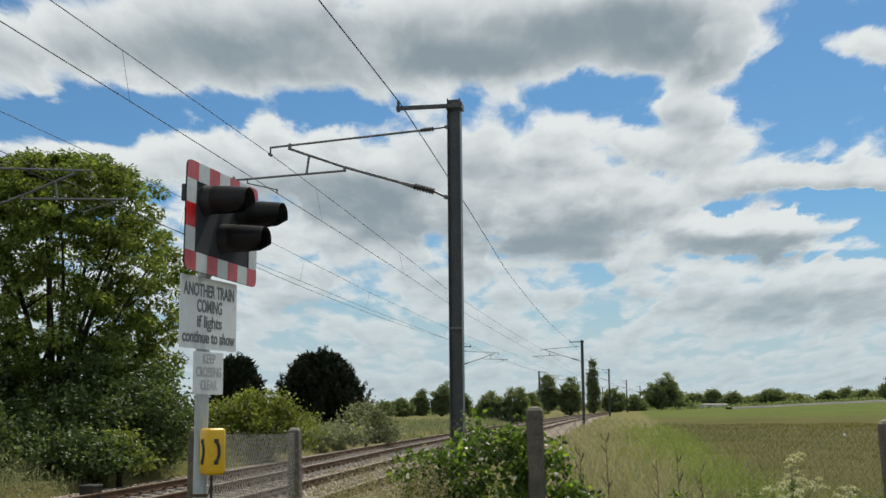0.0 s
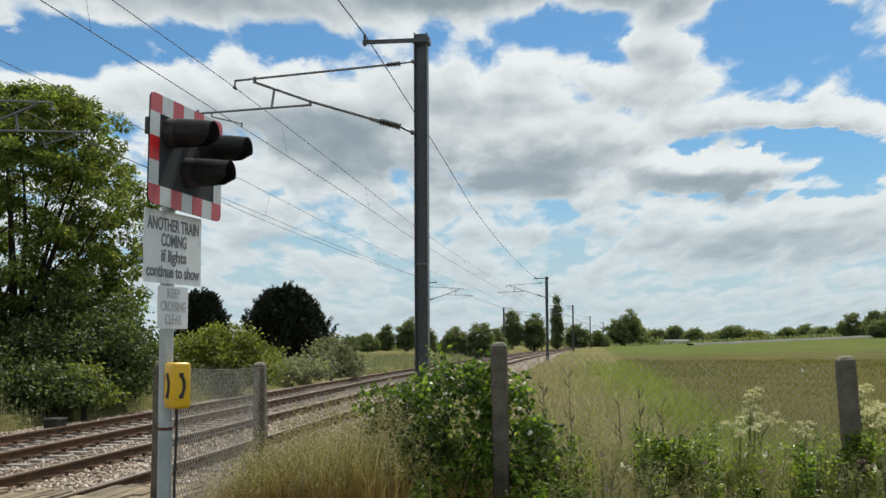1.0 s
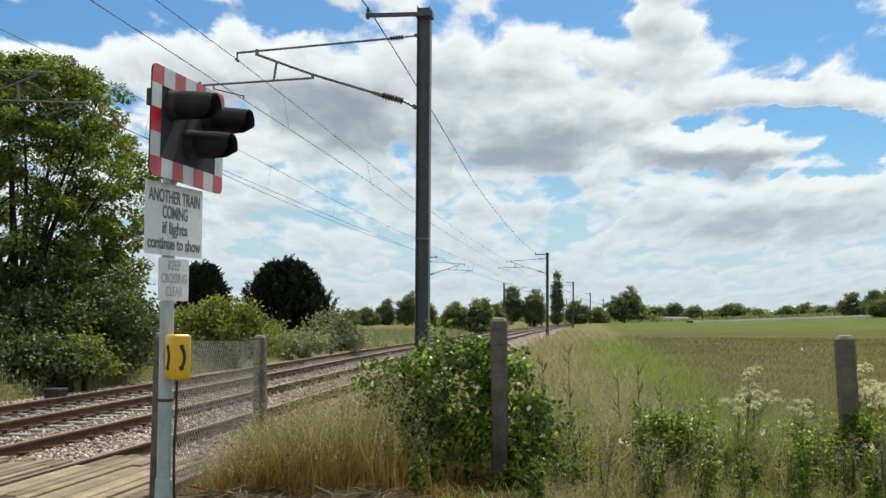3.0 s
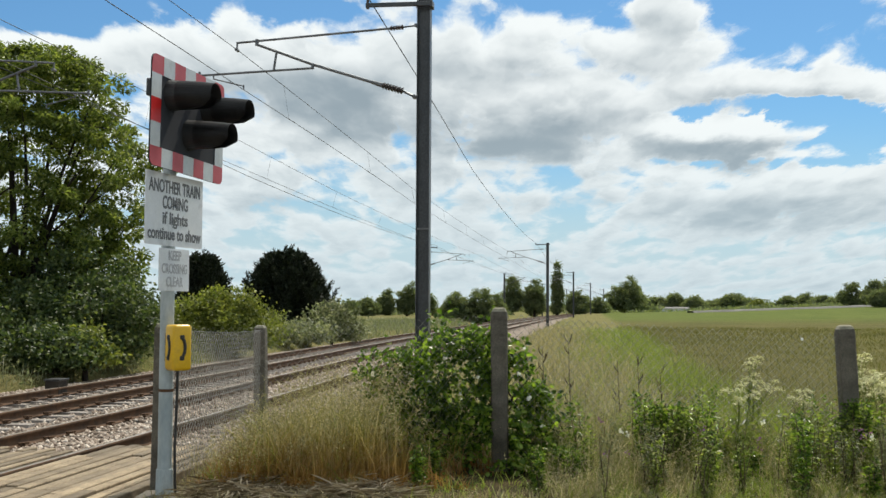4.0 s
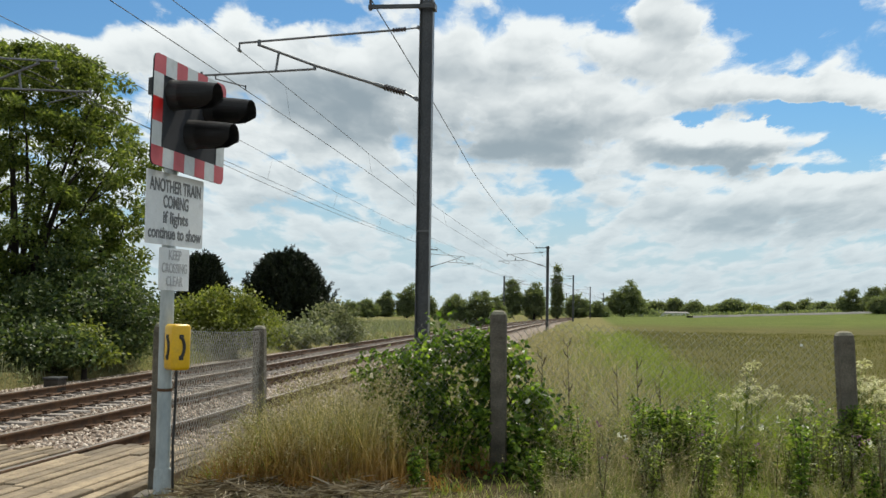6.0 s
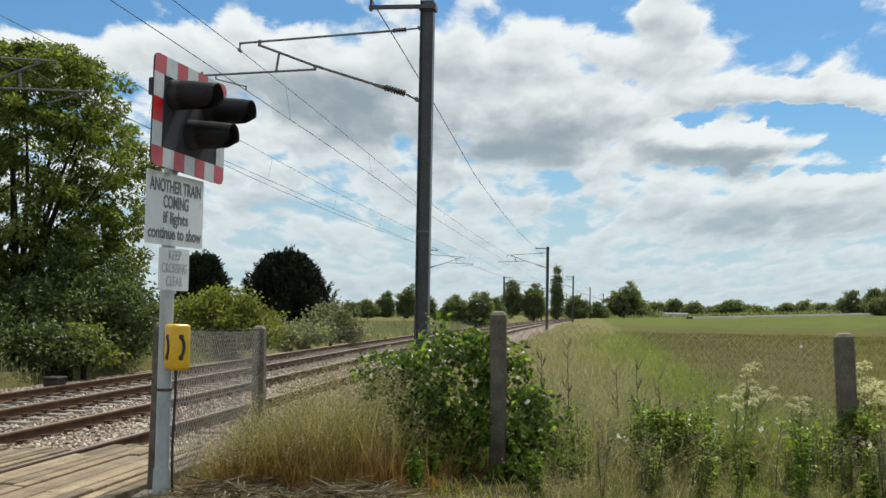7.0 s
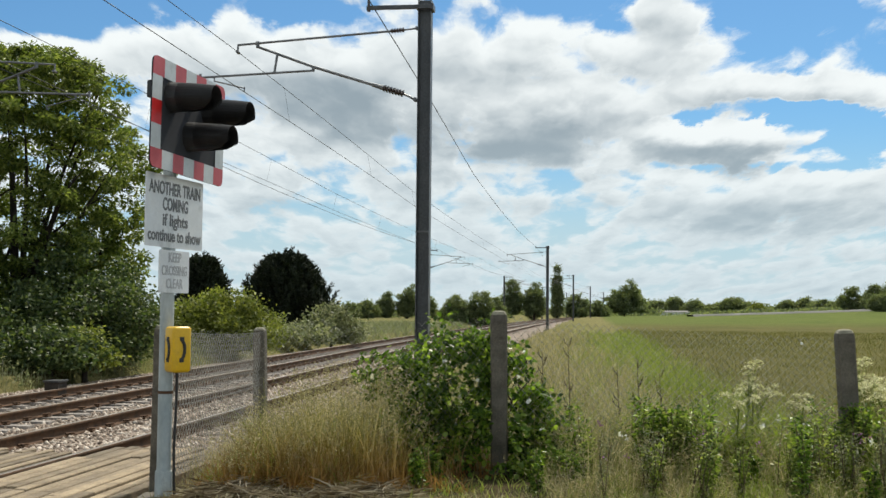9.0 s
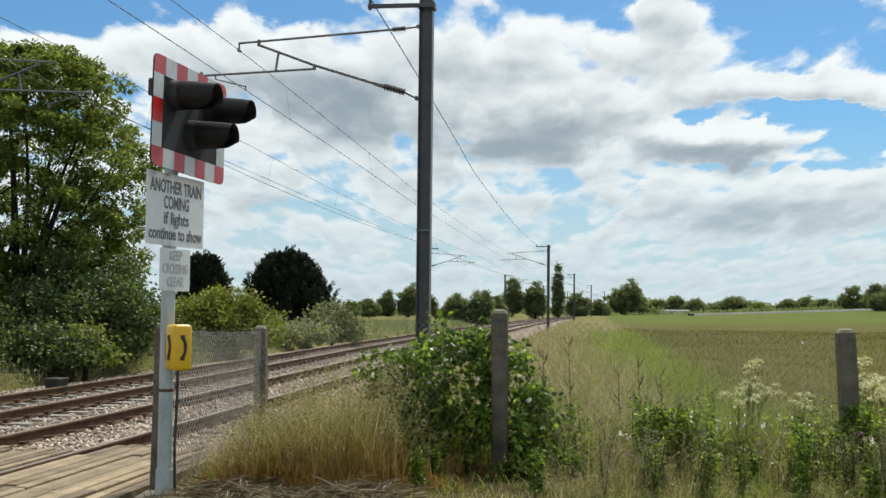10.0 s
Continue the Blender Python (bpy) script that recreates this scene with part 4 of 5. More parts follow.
def build_fence():
    ob = thing("chain_link_fence", "sagging chain-link fence on weathered concrete posts among weeds", "fence")
    rows = [((-2.50, 10.30), 1.43, 0.13, (0.5, 0.6)), ((-2.27, 14.5), 1.345, 0.145, (-0.5, -1.0)), ((0.56, 11.3), 1.58, 0.16, (0, -0.6)), ((3.95, 11.2), 1.43, 0.162, (0, -2.6))]
    for (x, y), h, w, (rx, ry) in rows:
        me = bpy.data.meshes.new("post")
        bm = post_bm(w, h)
        bmesh.ops.recalc_face_normals(bm, faces=bm.faces)
        bm.to_mesh(me)
        bm.free()
        me.materials.append(M["concrete"])
        me.materials.append(M["lit_top"])
        # the topmost faces get the paler colour that stands for sun on them
        for f in me.polygons:
            f.material_index = 1 if f.center.z > h - 0.05 else 0
        part("post", me, None, ob, "weathered concrete post with sunlight painted pale on its top", pose(x, y, 0, rx, ry, -5))
    for (a, ha), (b, hb), low, thick in (((0, 1.38), (1, 1.28), 0.02, 0.0031), ((0, 1.38), (2, 1.53), 0.05, 0.0010), ((2, 1.53), (3, 1.34), 0.05, 0.0022)):
        pa, pb = rows[a][0], rows[b][0]
        part("netting", mesh_np("netting", *netting((*pa, 0), (*pb, 0), ha, hb, low, thick, 0.085 if b == 1 else 0.072)), M["net"], ob, "rusting grey chain-link netting")
        for k in ((1.0, 0.5) if b == 1 else ()):
            A, Bv = np.array((*pa, ha * k)), np.array((*pb, hb * k))
            pts = [A + (Bv - A) * t - np.array((0, 0, 0.12 * t * (1 - t))) for t in np.linspace(0, 1, 9)]
            part("line_wire", mesh_np("line_wire", *tube_np(pts, [0.0025] * 9, 4)), M["galv"], ob)

    part("tag", box(3.46, 3.485, 11.19, 11.20, 1.275, 1.302, 0.003), M["tag"], ob, "small white tag on the netting")


build_fence()


# ---------------------------------------------------------------- trees and bushes
def clumps(rng, centre, radii, n, hollow=0.55, flat=0.0):
    d = unit(rng.normal(size=(n, 3)))
    r = (hollow + (1 - hollow) * rng.random(n)) ** 0.6
    wob = 1 + 0.16 * np.sin(d[:, 0] * 5 + centre[0]) * np.cos(d[:, 1] * 4 + 1) + 0.10 * np.sin(d[:, 2] * 9 + centre[1])
    P = d * (r * wob)[:, None] * np.array(radii)
    return np.array(centre) + P, d


def crown_np(rng, lobes, n_clump, per, spread, leaf, **kw):
    out = []
    vol = np.array([l[1][0] * l[1][1] * l[1][2] for l in lobes]) ** 0.8
    for (c, r), share in zip(lobes, vol / vol.sum()):
        C, d = clumps(rng, c, r, max(3, int(n_clump * share)))
        P = np.repeat(C, per, 0) + rng.normal(size=(len(C) * per, 3)) * spread * np.array([1, 1, 0.7])
        P = P[P[:, 2] > 0.05]
        out.append(leaves_np(P, leaf, rng, **kw))
    return join(out)


def limbs_np(rng, base, tops, r0, fork=0.25, sides=7):
    """A trunk that splits into limbs, each reaching a top, with twigs near their ends."""
    base = np.array(base, float)
    pieces = []
    for t in tops:
        t = np.array(t, float)
        ctrl = [base, base + (t - base) * np.array([0.12, 0.12, fork]), base + (t - base) * np.array([0.5, 0.5, 0.62]) + rng.normal(size=3) * 0.05 * np.linalg.norm(t - base), t]
        s = np.linspace(0, 1, 10)[:, None]
        B = (1 - s) ** 3 * ctrl[0] + 3 * (1 - s) ** 2 * s * ctrl[1] + 3 * (1 - s) * s ** 2 * ctrl[2] + s ** 3 * ctrl[3]
        rad = r0 * (1 - 0.93 * s[:, 0]) ** 0.9 * rng.uniform(0.55, 0.8)
        pieces.append(tube_np(B, rad, sides))
        for k in range(5):
            i = rng.integers(4, 9)
            e = B[i] + unit(rng.normal(size=3) + (t - base) / np.linalg.norm(t - base) * 0.8) * rng.uniform(0.5, 1.4) * r0 * 4.5
            mid = (B[i] + e) / 2 + rng.normal(size=3) * 0.1
            pieces.append(tube_np([B[i], mid, e], [rad[i] * 0.55, rad[i] * 0.35, 0.008], 5))
    pieces.append(tube_np([base - [0, 0, 0.4], base + [0, 0, 0.1], base + (np.mean(tops, 0) - base) * [0.05, 0.05, fork * 0.8]], [r0 * 1.35, r0 * 1.05, r0 * 0.8], 12))
    return join(pieces)


def at_view(px, d):
    """Sideways place of a bearing px (tangent to the right times 1000) at d metres ahead."""
    return px / 1000.0 * d


def tree(name, label, seed, x, y, lobes, tops, r0, n_clump, per, spread, leaf, mat, group="", z=0.0, **kw):
    rng = np.random.default_rng(seed)
    ob = thing(name, label, "tree" if "bush" not in name and "shrub" not in name else "bush", group, Matrix.Translation((x, y, z)))
    part("trunk", mesh_np("trunk", *limbs_np(rng, (0, 0, 0), tops, r0)), M["bark"], ob, shade=True)
    part("crown", mesh_np("crown", *crown_np(rng, lobes, n_clump, per, spread, leaf, **kw)), M[mat], ob)
    return ob


def broad_tree():
    """The tall tree over the hedge beyond the tracks: sprays of pointed leaves on forking limbs, with sky between them."""
    rng = np.random.default_rng(5)
    ob = thing("broadleaf_tree", "tall spreading broadleaf tree in dark green leaf", "tree", "", Matrix.Translation((-12.9, 35.0, 0)))
    heights, reach = [0.6, 1.5, 3.0, 4.0, 5.0, 6.2, 7.2, 8.0, 8.7, 9.2, 9.5], [3.4, 3.8, 3.95, 4.0, 4.1, 4.0, 3.7, 3.4, 2.9, 1.8, 0.5]
    n = 1250
    z = rng.uniform(0.7, 9.35, n)
    az = rng.uniform(0, 2 * np.pi, n)
    k = np.sqrt(rng.uniform(0.12, 1.0, n)) * (0.93 + 0.13 * np.sin(az * 5 + z * 2.1) + 0.10 * np.sin(az * 9 - z * 3.3))
    r = np.interp(z, heights, reach) * k
    C = np.stack([r * np.cos(az), r * np.sin(az) * 0.8, z], 1)
    # gaps through which the sky shows
    for gx, gz, gr in ((-0.6, 5.2, 0.55), (0.4, 4.4, 0.6), (0.9, 5.5, 0.46), (-0.2, 6.5, 0.36), (1.9, 6.3, 0.38), (1.5, 4.0, 0.48), (2.7, 5.0, 0.4), (-1.6, 4.2, 0.55), (2.9, 7.6, 0.4), (0.9, 7.7, 0.32)):
        C = C[(np.hypot(C[:, 0] - gx, C[:, 2] - gz) > gr) | (rng.random(len(C)) < 0.12)]
    out = []
    for c in C:
        m = int(rng.uniform(70, 130))
        size = rng.uniform(0.24, 0.46)
        d = unit(rng.normal(size=(m, 3)))
        P = c + d * (rng.random(m) ** 0.4)[:, None] * size * np.array([1, 1, 0.55])
        out.append(leaves_np(P, 0.14, rng, aspect=0.42, up=0.3, out=d + np.array([0, 0, -0.5]), hang=0.5))
    part("crown", mesh_np("crown", *join(out)), M["leaf_big"], ob)
    tops = [(2.6, -0.6, 8.2), (1.2, 0.4, 8.9), (3.3, -0.8, 6.2), (3.5, 0.4, 4.6), (-0.8, 0.5, 8.8), (-2.4, 0.3, 7.6), (-3.0, -0.6, 5.6), (2.2, -1.6, 5.4), (0.6, -1.6, 7.2), (1.6, 1.4, 7.0)]
    part("trunk", mesh_np("trunk", *limbs_np(rng, (0, 0, 0), tops, 0.26, 0.22)), M["bark"], ob, shade=True)


def build_near_trees():
    broad_tree()
    # hedge and scrub under it
    rows = [(-9.4, 31.5, 1.3, 1.6, 2.3, "leaf_hedge", 21), (-11.4, 31.0, 1.8, 1.6, 1.7, "leaf_hedge", 22), (-13.8, 30.0, 2.0, 2.0, 2.4, "leaf_hedge", 23),
            (-9.6, 28.4, 1.1, 1.0, 0.9, "leaf_hedge", 24), (-12.4, 27.2, 1.3, 1.0, 1.9, "leaf_hedge", 25), (-8.95, 29.0, 0.6, 0.6, 1.0, "leaf_gold", 26),
            (-10.4, 33.0, 1.8, 1.8, 3.4, "leaf_hedge", 27), (-15.2, 33.0, 2.2, 2.0, 3.4, "leaf_hedge", 28)]
    for x, y, rx, ry, h, mat, sd in rows:
        rng = np.random.default_rng(sd)
        lobes = [((0, 0, h * 0.45), (rx, ry, h * 0.55)), ((rx * 0.5, 0.1, h * 0.36), (rx * 0.7, ry * 0.8, h * 0.40)), ((-rx * 0.55, -0.1, h * 0.34), (rx * 0.7, ry * 0.8, h * 0.38))]
        tree("hedge_bush", "dense unclipped green hedge bush beside the railway" if mat != "leaf_gold" else "small yellow-green bush beside the railway", sd, x, y, lobes,
             [(rng.uniform(-rx, rx) * .7, rng.uniform(-ry, ry) * .7, h * rng.uniform(.6, .9)) for _ in range(6)], 0.06, int(110 * rx * ry ** .5), 46, 0.20, 0.12, mat, "hedge bushes", up=0.35)
    # brighter scrub further along
    tree("scrub_bush", "rounded yellow-green bush beyond the tracks", 31, -7.9, 42.0,
         [((0, 0, 0.9), (1.7, 1.4, 1.15)), ((1.0, 0, 0.6), (1.1, 1.2, 0.8)), ((-1.2, 0, 0.9), (1.2, 1.2, 0.95))],
         [(0.5, 0, 1.5), (-0.7, 0.2, 1.6), (1.1, 0, 1.0), (-1.3, 0, 1.2)], 0.07, 210, 50, 0.22, 0.13, "leaf_gold", up=0.3)
    tree("scrub_bush", "low pale grey-green bush beyond the tracks", 32, -5.1, 53.0,
         [((0, 0, 0.7), (1.15, 1.2, 0.95)), ((0.8, 0, 0.5), (0.9, 1.0, 0.6)), ((-1.4, 0.2, 0.35), (1.0, 1.0, 0.5))],
         [(0.3, 0, 1.2), (-0.5, 0.2, 1.1), (0.9, 0, 0.8)], 0.06, 150, 50, 0.2, 0.14, "leaf_pale", up=0.3)
    tree("scrub_bush", "low pale grey-green bush beyond the tracks", 33, -8.8, 50.0,
         [((0, 0, 0.4), (2.6, 1.2, 0.6)), ((2.6, 0, 0.3), (1.8, 1.0, 0.5))],
         [(0.3, 0, 0.7), (-0.9, 0.2, 0.6), (1.6, 0, 0.6)], 0.05, 170, 46, 0.2, 0.14, "leaf_pale", up=0.3)


def conifer(x, y, h, w, seed, n):
    """A dark bundle of upright leaders, each a ragged spire of sprays, so that the outline is all points."""
    rng = np.random.default_rng(seed)
    ob = thing("conifer", "dense dark conifer with a ragged spiky outline", "tree", "pair of conifers", Matrix.Translation((x, y, 0)))
    part("trunk", mesh_np("trunk", *tube_np([(0, 0, -0.3), (0, 0, h * 0.5), (0.1, 0, h * 0.92)], [0.25, 0.15, 0.03], 8)), M["bark"], ob)
    levels, girth = [0, 0.15, 0.4, 0.62, 0.8, 0.92, 1.0], [0.84, 0.95, 1.0, 0.90, 0.66, 0.40, 0.12]
    out = []
    k = n // 130
    a, t = rng.uniform(0, 2 * np.pi, k), rng.uniform(0.08, 1.0, k) ** 0.85
    r = w / 2 * np.interp(t, levels, girth) * rng.uniform(0.88, 1.09, k)
    tips = np.stack([r * np.cos(a) - 0.06 * w * t, r * np.sin(a), h * t * rng.uniform(0.92, 1.08, k)], 1)
    for p, az in zip(tips, a):
        d = unit(np.array([np.cos(az) * 0.5, np.sin(az) * 0.5, 1.0]) + rng.normal(size=3) * 0.12)
        L = rng.uniform(1.3, 2.3) * h / 6
        m = 110
        f = rng.random(m) ** 0.8
        o = unit(rng.normal(size=(m, 3)) * [1, 1, 0.3])
        P = p - d * L * f[:, None] + o * (0.02 + 0.24 * f)[:, None] * h / 6
        out.append(leaves_np(P, rng.uniform(0.16, 0.34, m), rng, aspect=0.26, up=0.0, out=d * 1.8 + o * 0.6, fold=0.3))
    m = n // 2
    a, t = rng.uniform(0, 2 * np.pi, m), rng.random(m) * 0.9
    r = w / 2 * np.interp(t, levels, girth) * 0.78 * np.sqrt(rng.uniform(0.3, 1.0, m))
    P = np.stack([r * np.cos(a) - 0.06 * w * t, r * np.sin(a), t * h], 1)
    o = np.stack([np.cos(a) * 0.7, np.sin(a) * 0.7, np.full(m, 1.3)], 1)
    out.append(leaves_np(P, rng.uniform(0.3, 0.7, m), rng, aspect=0.3, up=0.0, out=o, fold=0.3))
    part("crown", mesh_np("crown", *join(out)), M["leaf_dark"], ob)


def far_tree(px, d, top, w, seed, mat="leaf_far_haze", slim=False, label="distant rounded tree at the field edge", group="distant trees"):
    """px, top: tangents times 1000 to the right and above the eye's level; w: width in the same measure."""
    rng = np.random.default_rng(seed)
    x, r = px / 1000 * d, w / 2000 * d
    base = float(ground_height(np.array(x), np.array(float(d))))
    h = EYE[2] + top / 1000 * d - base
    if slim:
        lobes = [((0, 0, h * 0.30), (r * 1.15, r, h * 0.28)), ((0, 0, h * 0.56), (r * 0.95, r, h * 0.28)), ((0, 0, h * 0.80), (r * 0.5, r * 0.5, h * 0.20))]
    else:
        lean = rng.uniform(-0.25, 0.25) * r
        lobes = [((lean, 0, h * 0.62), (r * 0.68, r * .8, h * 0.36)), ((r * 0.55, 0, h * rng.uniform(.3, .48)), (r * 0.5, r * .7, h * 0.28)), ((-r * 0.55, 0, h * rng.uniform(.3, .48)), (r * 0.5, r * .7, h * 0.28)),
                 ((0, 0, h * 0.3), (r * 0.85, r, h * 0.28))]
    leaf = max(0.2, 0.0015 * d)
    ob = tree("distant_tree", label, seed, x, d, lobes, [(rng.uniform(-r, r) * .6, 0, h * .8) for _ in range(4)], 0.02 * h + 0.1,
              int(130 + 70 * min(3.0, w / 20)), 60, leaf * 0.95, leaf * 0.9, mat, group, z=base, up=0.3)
    return ob


def build_far():
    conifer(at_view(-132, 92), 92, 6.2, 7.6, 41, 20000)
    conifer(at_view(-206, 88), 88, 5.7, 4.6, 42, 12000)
    for i, (px, d, top, w) in enumerate([(-50, 210, 14, 14), (-31, 210, 21, 17), (-13, 215, 14, 12), (-66, 205, 7, 20), (-82, 200, 4, 18), (10, 130, 12, 26), (29, 130, 17, 30), (44, 135, 11, 22),
                                        (58, 240, 27, 20), (79, 240, 24, 20), (157, 380, 25, 32), (166, 385, 20, 22), (186, 460, 9, 18), (202, 460, 12, 20), (217, 450, 10, 18), (234, 480, 6, 22), (254, 470, 12, 30),
                                        (297, 430, 11, 18), (312, 430, 13, 22), (325, 420, 11, 20), (340, 410, 10, 24), (353, 400, 22, 22), (372, 395, 25, 26), (386, 390, 27, 24), (402, 390, 22, 30), (425, 400, 20, 30),
                                        (117, 300, 14, 20), (135, 330, 8, 16)]):
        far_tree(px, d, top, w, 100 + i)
    far_tree(99, 260, 39, 8, 140, slim=True, label="tall slim poplar far along the railway")
    far_tree(272, 440, 7, 12, 141, "leaf_gold", label="distant yellow-green tree at the field edge")
    far_tree(382, 235, 16, 26, 142, label="dark round bush standing in the field")
    # hedges and woods that close the view
    rng = np.random.default_rng(77)
    P, S = [], []
    for x0, x1, d, h, n in ((-0.12, 0.06, 240, 1.6, 2500), (0.05, 0.19, 420, 3.0, 1500), (0.17, 0.60, 500, 5.5, 9000), (-0.6, -0.08, 320, 3.4, 6000), (0.16, 0.30, 330, 0.9, 700), (0.26, 0.42, 345, 1.0, 700), (0.215, 0.34, 262, 0.8, 1500)):
        k = rng.uniform(x0, x1, n)
        wob = 0.6 + 0.4 * np.sin(k * 60 + d) * np.sin(k * 147)
        z = ground_height(k * d, np.full(n, float(d)))
        P.append(np.stack([k * d, d + rng.normal(size=n) * 3, z + rng.random(n) * h * (0.7 + 0.5 * wob)], 1))
        S.append(np.full(n, 0.0022 * d) * rng.uniform(0.7, 1.3, n))
    P, S = np.concatenate(P), np.concatenate(S)
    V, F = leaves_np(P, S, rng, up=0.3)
    stuff("far_hedges", V, F, M["leaf_far_haze"], "line of distant hedges and woods closing the fields", "hedge")
    # long low farm buildings among the trees
    for x, d, L, h in ((0.199, 440, 11.0, 1.6),):
        ob = thing("farm_shed", "long low pale shed with a grey roof", "shed", "farm sheds", Matrix.Translation((x * d, d, float(ground_height(np.array(x * d), np.array(float(d)))))))
        part("wall", box(-L / 2, L / 2, -3, 3, 0, h), M["shed"], ob)
        bm = bmesh.new()
        vs = [bm.verts.new(p) for p in ((-L / 2 - .3, -3.3, h), (L / 2 + .3, -3.3, h), (L / 2 + .3, 3.3, h), (-L / 2 - .3, 3.3, h), (-L / 2 - .3, 0, h + 0.6), (L / 2 + .3, 0, h + 0.6))]
        for f in ((0, 1, 5, 4), (2, 3, 4, 5), (0, 4, 3), (1, 2, 5), (3, 2, 1, 0)):
            bm.faces.new([vs[i] for i in f])
        part("roof", bm, M["rooftile"], ob)


build_near_trees()
build_far()


def build_far_road():
    """A pale lane on a low bank along the far side of the field."""
    xs = np.linspace(53, 190, 40)
    ys = 248 + 0.05 * (xs - 53)
    z = ground_height(xs, ys)
    prof = ((-3.6, -0.2), (-3.0, 0.34), (3.0, 0.36), (3.6, -0.2))
    V = np.array([(x, y + o, h + q) for x, y, h in zip(xs, ys, z) for o, q in prof])
    F = [(i * 4 + j, i * 4 + 4 + j, i * 4 + 5 + j, i * 4 + 1 + j) for i in range(len(xs) - 1) for j in range(3)]
    ob = part("far_road", mesh_np("far_road", V, F), M["lane"])
    tagged(ob, "pale country lane on a low bank beyond the field", "road", "", "structure")


build_far_road()


# ---------------------------------------------------------------- grass and weeds
def scatter(rng, n, s0, s1, l0, l1, power=1.0):
    s = s0 + (s1 - s0) * rng.random(n) ** power
    lat = rng.uniform(l0, l1, n)
    return np.stack([lat * RC + s * RS, -lat * RS + s * RC], 1), s, lat


def stand(xy, z=None):
    return np.column_stack([xy, ground_height(xy[:, 0], xy[:, 1]) - 0.02 if z is None else z])


def build_grass():
    rng = np.random.default_rng(8)
    # tall dry grass before the fence, in leaning tufts
    tufts = 420
    tx = np.where(rng.random(tufts) < 0.8, rng.uniform(-2.2, -0.55, tufts), rng.normal(-0.3, 0.5, tufts))
    ty = rng.uniform(9.95, 11.8, tufts)
    high = rng.uniform(0.25, 1.3, tufts)
    own = rng.integers(0, tufts, 11000)
    n = len(own)
    x, y = tx[own] + rng.normal(size=n) * 0.055, ty[own] + rng.normal(size=n) * 0.055
    ramp = smooth(-2.35, -1.3, x) * 0.70 * (1 - 0.45 * smooth(-0.7, 0.3, x)) + 0.16
    front = 0.30 + 0.70 * smooth(9.95, 10.6, y)
    H = ramp * front * high[own] * rng.uniform(0.25, 1.15, n)
    green = own % 5 == 0
    xg, yg, hg = x[green], y[green], H[green] * 0.8
    stuff("green_grass_tufts", *blades_np(stand(np.stack([xg, yg], 1)), hg, rng.uniform(0.004, 0.014, len(xg)), rng.uniform(0.2, 1.5, len(xg)), rng, 4),
          M["grass_green"], "green tufts among the tall dry grass", "grass")
    x, y, H = x[~green], y[~green], H[~green]
    n = len(x)
    V1 = blades_np(stand(np.stack([x, y], 1)), H, rng.uniform(0.003, 0.013, n), rng.uniform(0.05, 1.5, n), rng, 4)
    # flowering stalks above it
    m = 1500
    xs, ys = rng.uniform(-2.0, -0.3, m), rng.uniform(10.0, 12.4, m)
    hs = (0.40 + 0.55 * smooth(-2.0, -1.0, xs)) * rng.uniform(0.5, 1.2, m)
    V2 = blades_np(stand(np.stack([xs, ys], 1)), hs, np.full(m, 0.005), rng.uniform(0.02, 0.6, m), rng, 4)
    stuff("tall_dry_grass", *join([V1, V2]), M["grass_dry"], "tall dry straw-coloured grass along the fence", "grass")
    # straw lying at its foot
    n = 3600
    x, y = rng.uniform(-2.15, -0.25, n), 9.55 + 0.75 * rng.random(n) ** 1.5
    heap = np.abs(np.sin(x * 3.1 + 0.6) * np.sin(x * 7.3 + y * 5.0))
    P = stand(np.stack([x, y], 1)) + np.stack([np.zeros(n), np.zeros(n), 0.02 + 0.10 * heap * rng.random(n)], 1)
    stuff("straw_litter", *leaves_np(P, rng.uniform(0.06, 0.26, n), rng, aspect=0.045, up=0.75, fold=0.1), M["straw"], "bleached cut straw lying in loose heaps", "grass")
    # seed heads
    tips = V2[0].reshape(m, -1, 3)[:, -1]
    P = np.repeat(tips, 12, 0) + rng.normal(size=(m * 12, 3)) * np.array([0.012, 0.012, 0.045])
    stuff("grass_seed_heads", *leaves_np(P, 0.022, rng, aspect=0.35, up=0.0), M["grass_pale"], "pinkish dry seed heads of grass", "grass")
    # tangle of pale and green grass through the weeds, in tufts of their own height
    for mat, nm, cnt, x0, x1, hh, lab in (("grass_pale", "pale_verge_grass", 4200, 0.95, 2.3, 0.80, "tangled pale dry grass on the verge"), ("grass_green", "long_verge_grass", 16000, 0.9, 6.0, 0.62, "long green grass through the verge weeds"),
                                          ("grass_pale", "dry_verge_stalks", 6500, 1.4, 6.0, 0.72, "dry grass stalks through the verge weeds")):
        t = cnt // 22
        cx, cy, ch = rng.uniform(x0, x1, t), rng.uniform(9.5, 12.6, t), rng.uniform(0.35, 1.15, t)
        own = rng.integers(0, t, cnt)
        x, y = cx[own] + rng.normal(size=cnt) * 0.06, cy[own] + rng.normal(size=cnt) * 0.06
        H = hh * ch[own] * rng.uniform(0.3, 1.1, cnt) * (0.35 + 0.65 * smooth(9.5, 10.9, y))
        V, F = blades_np(stand(np.stack([x, y], 1)), H, rng.uniform(0.003, 0.009, cnt), rng.uniform(0.1, 1.3, cnt), rng, 4)
        stuff(nm, V, F, M[mat], lab, "grass")
        if mat == "grass_pale":
            tips = V.reshape(cnt, -1, 3)[::3, -1]
            P = np.repeat(tips, 7, 0) + rng.normal(size=(len(tips) * 7, 3)) * np.array([0.012, 0.012, 0.035])
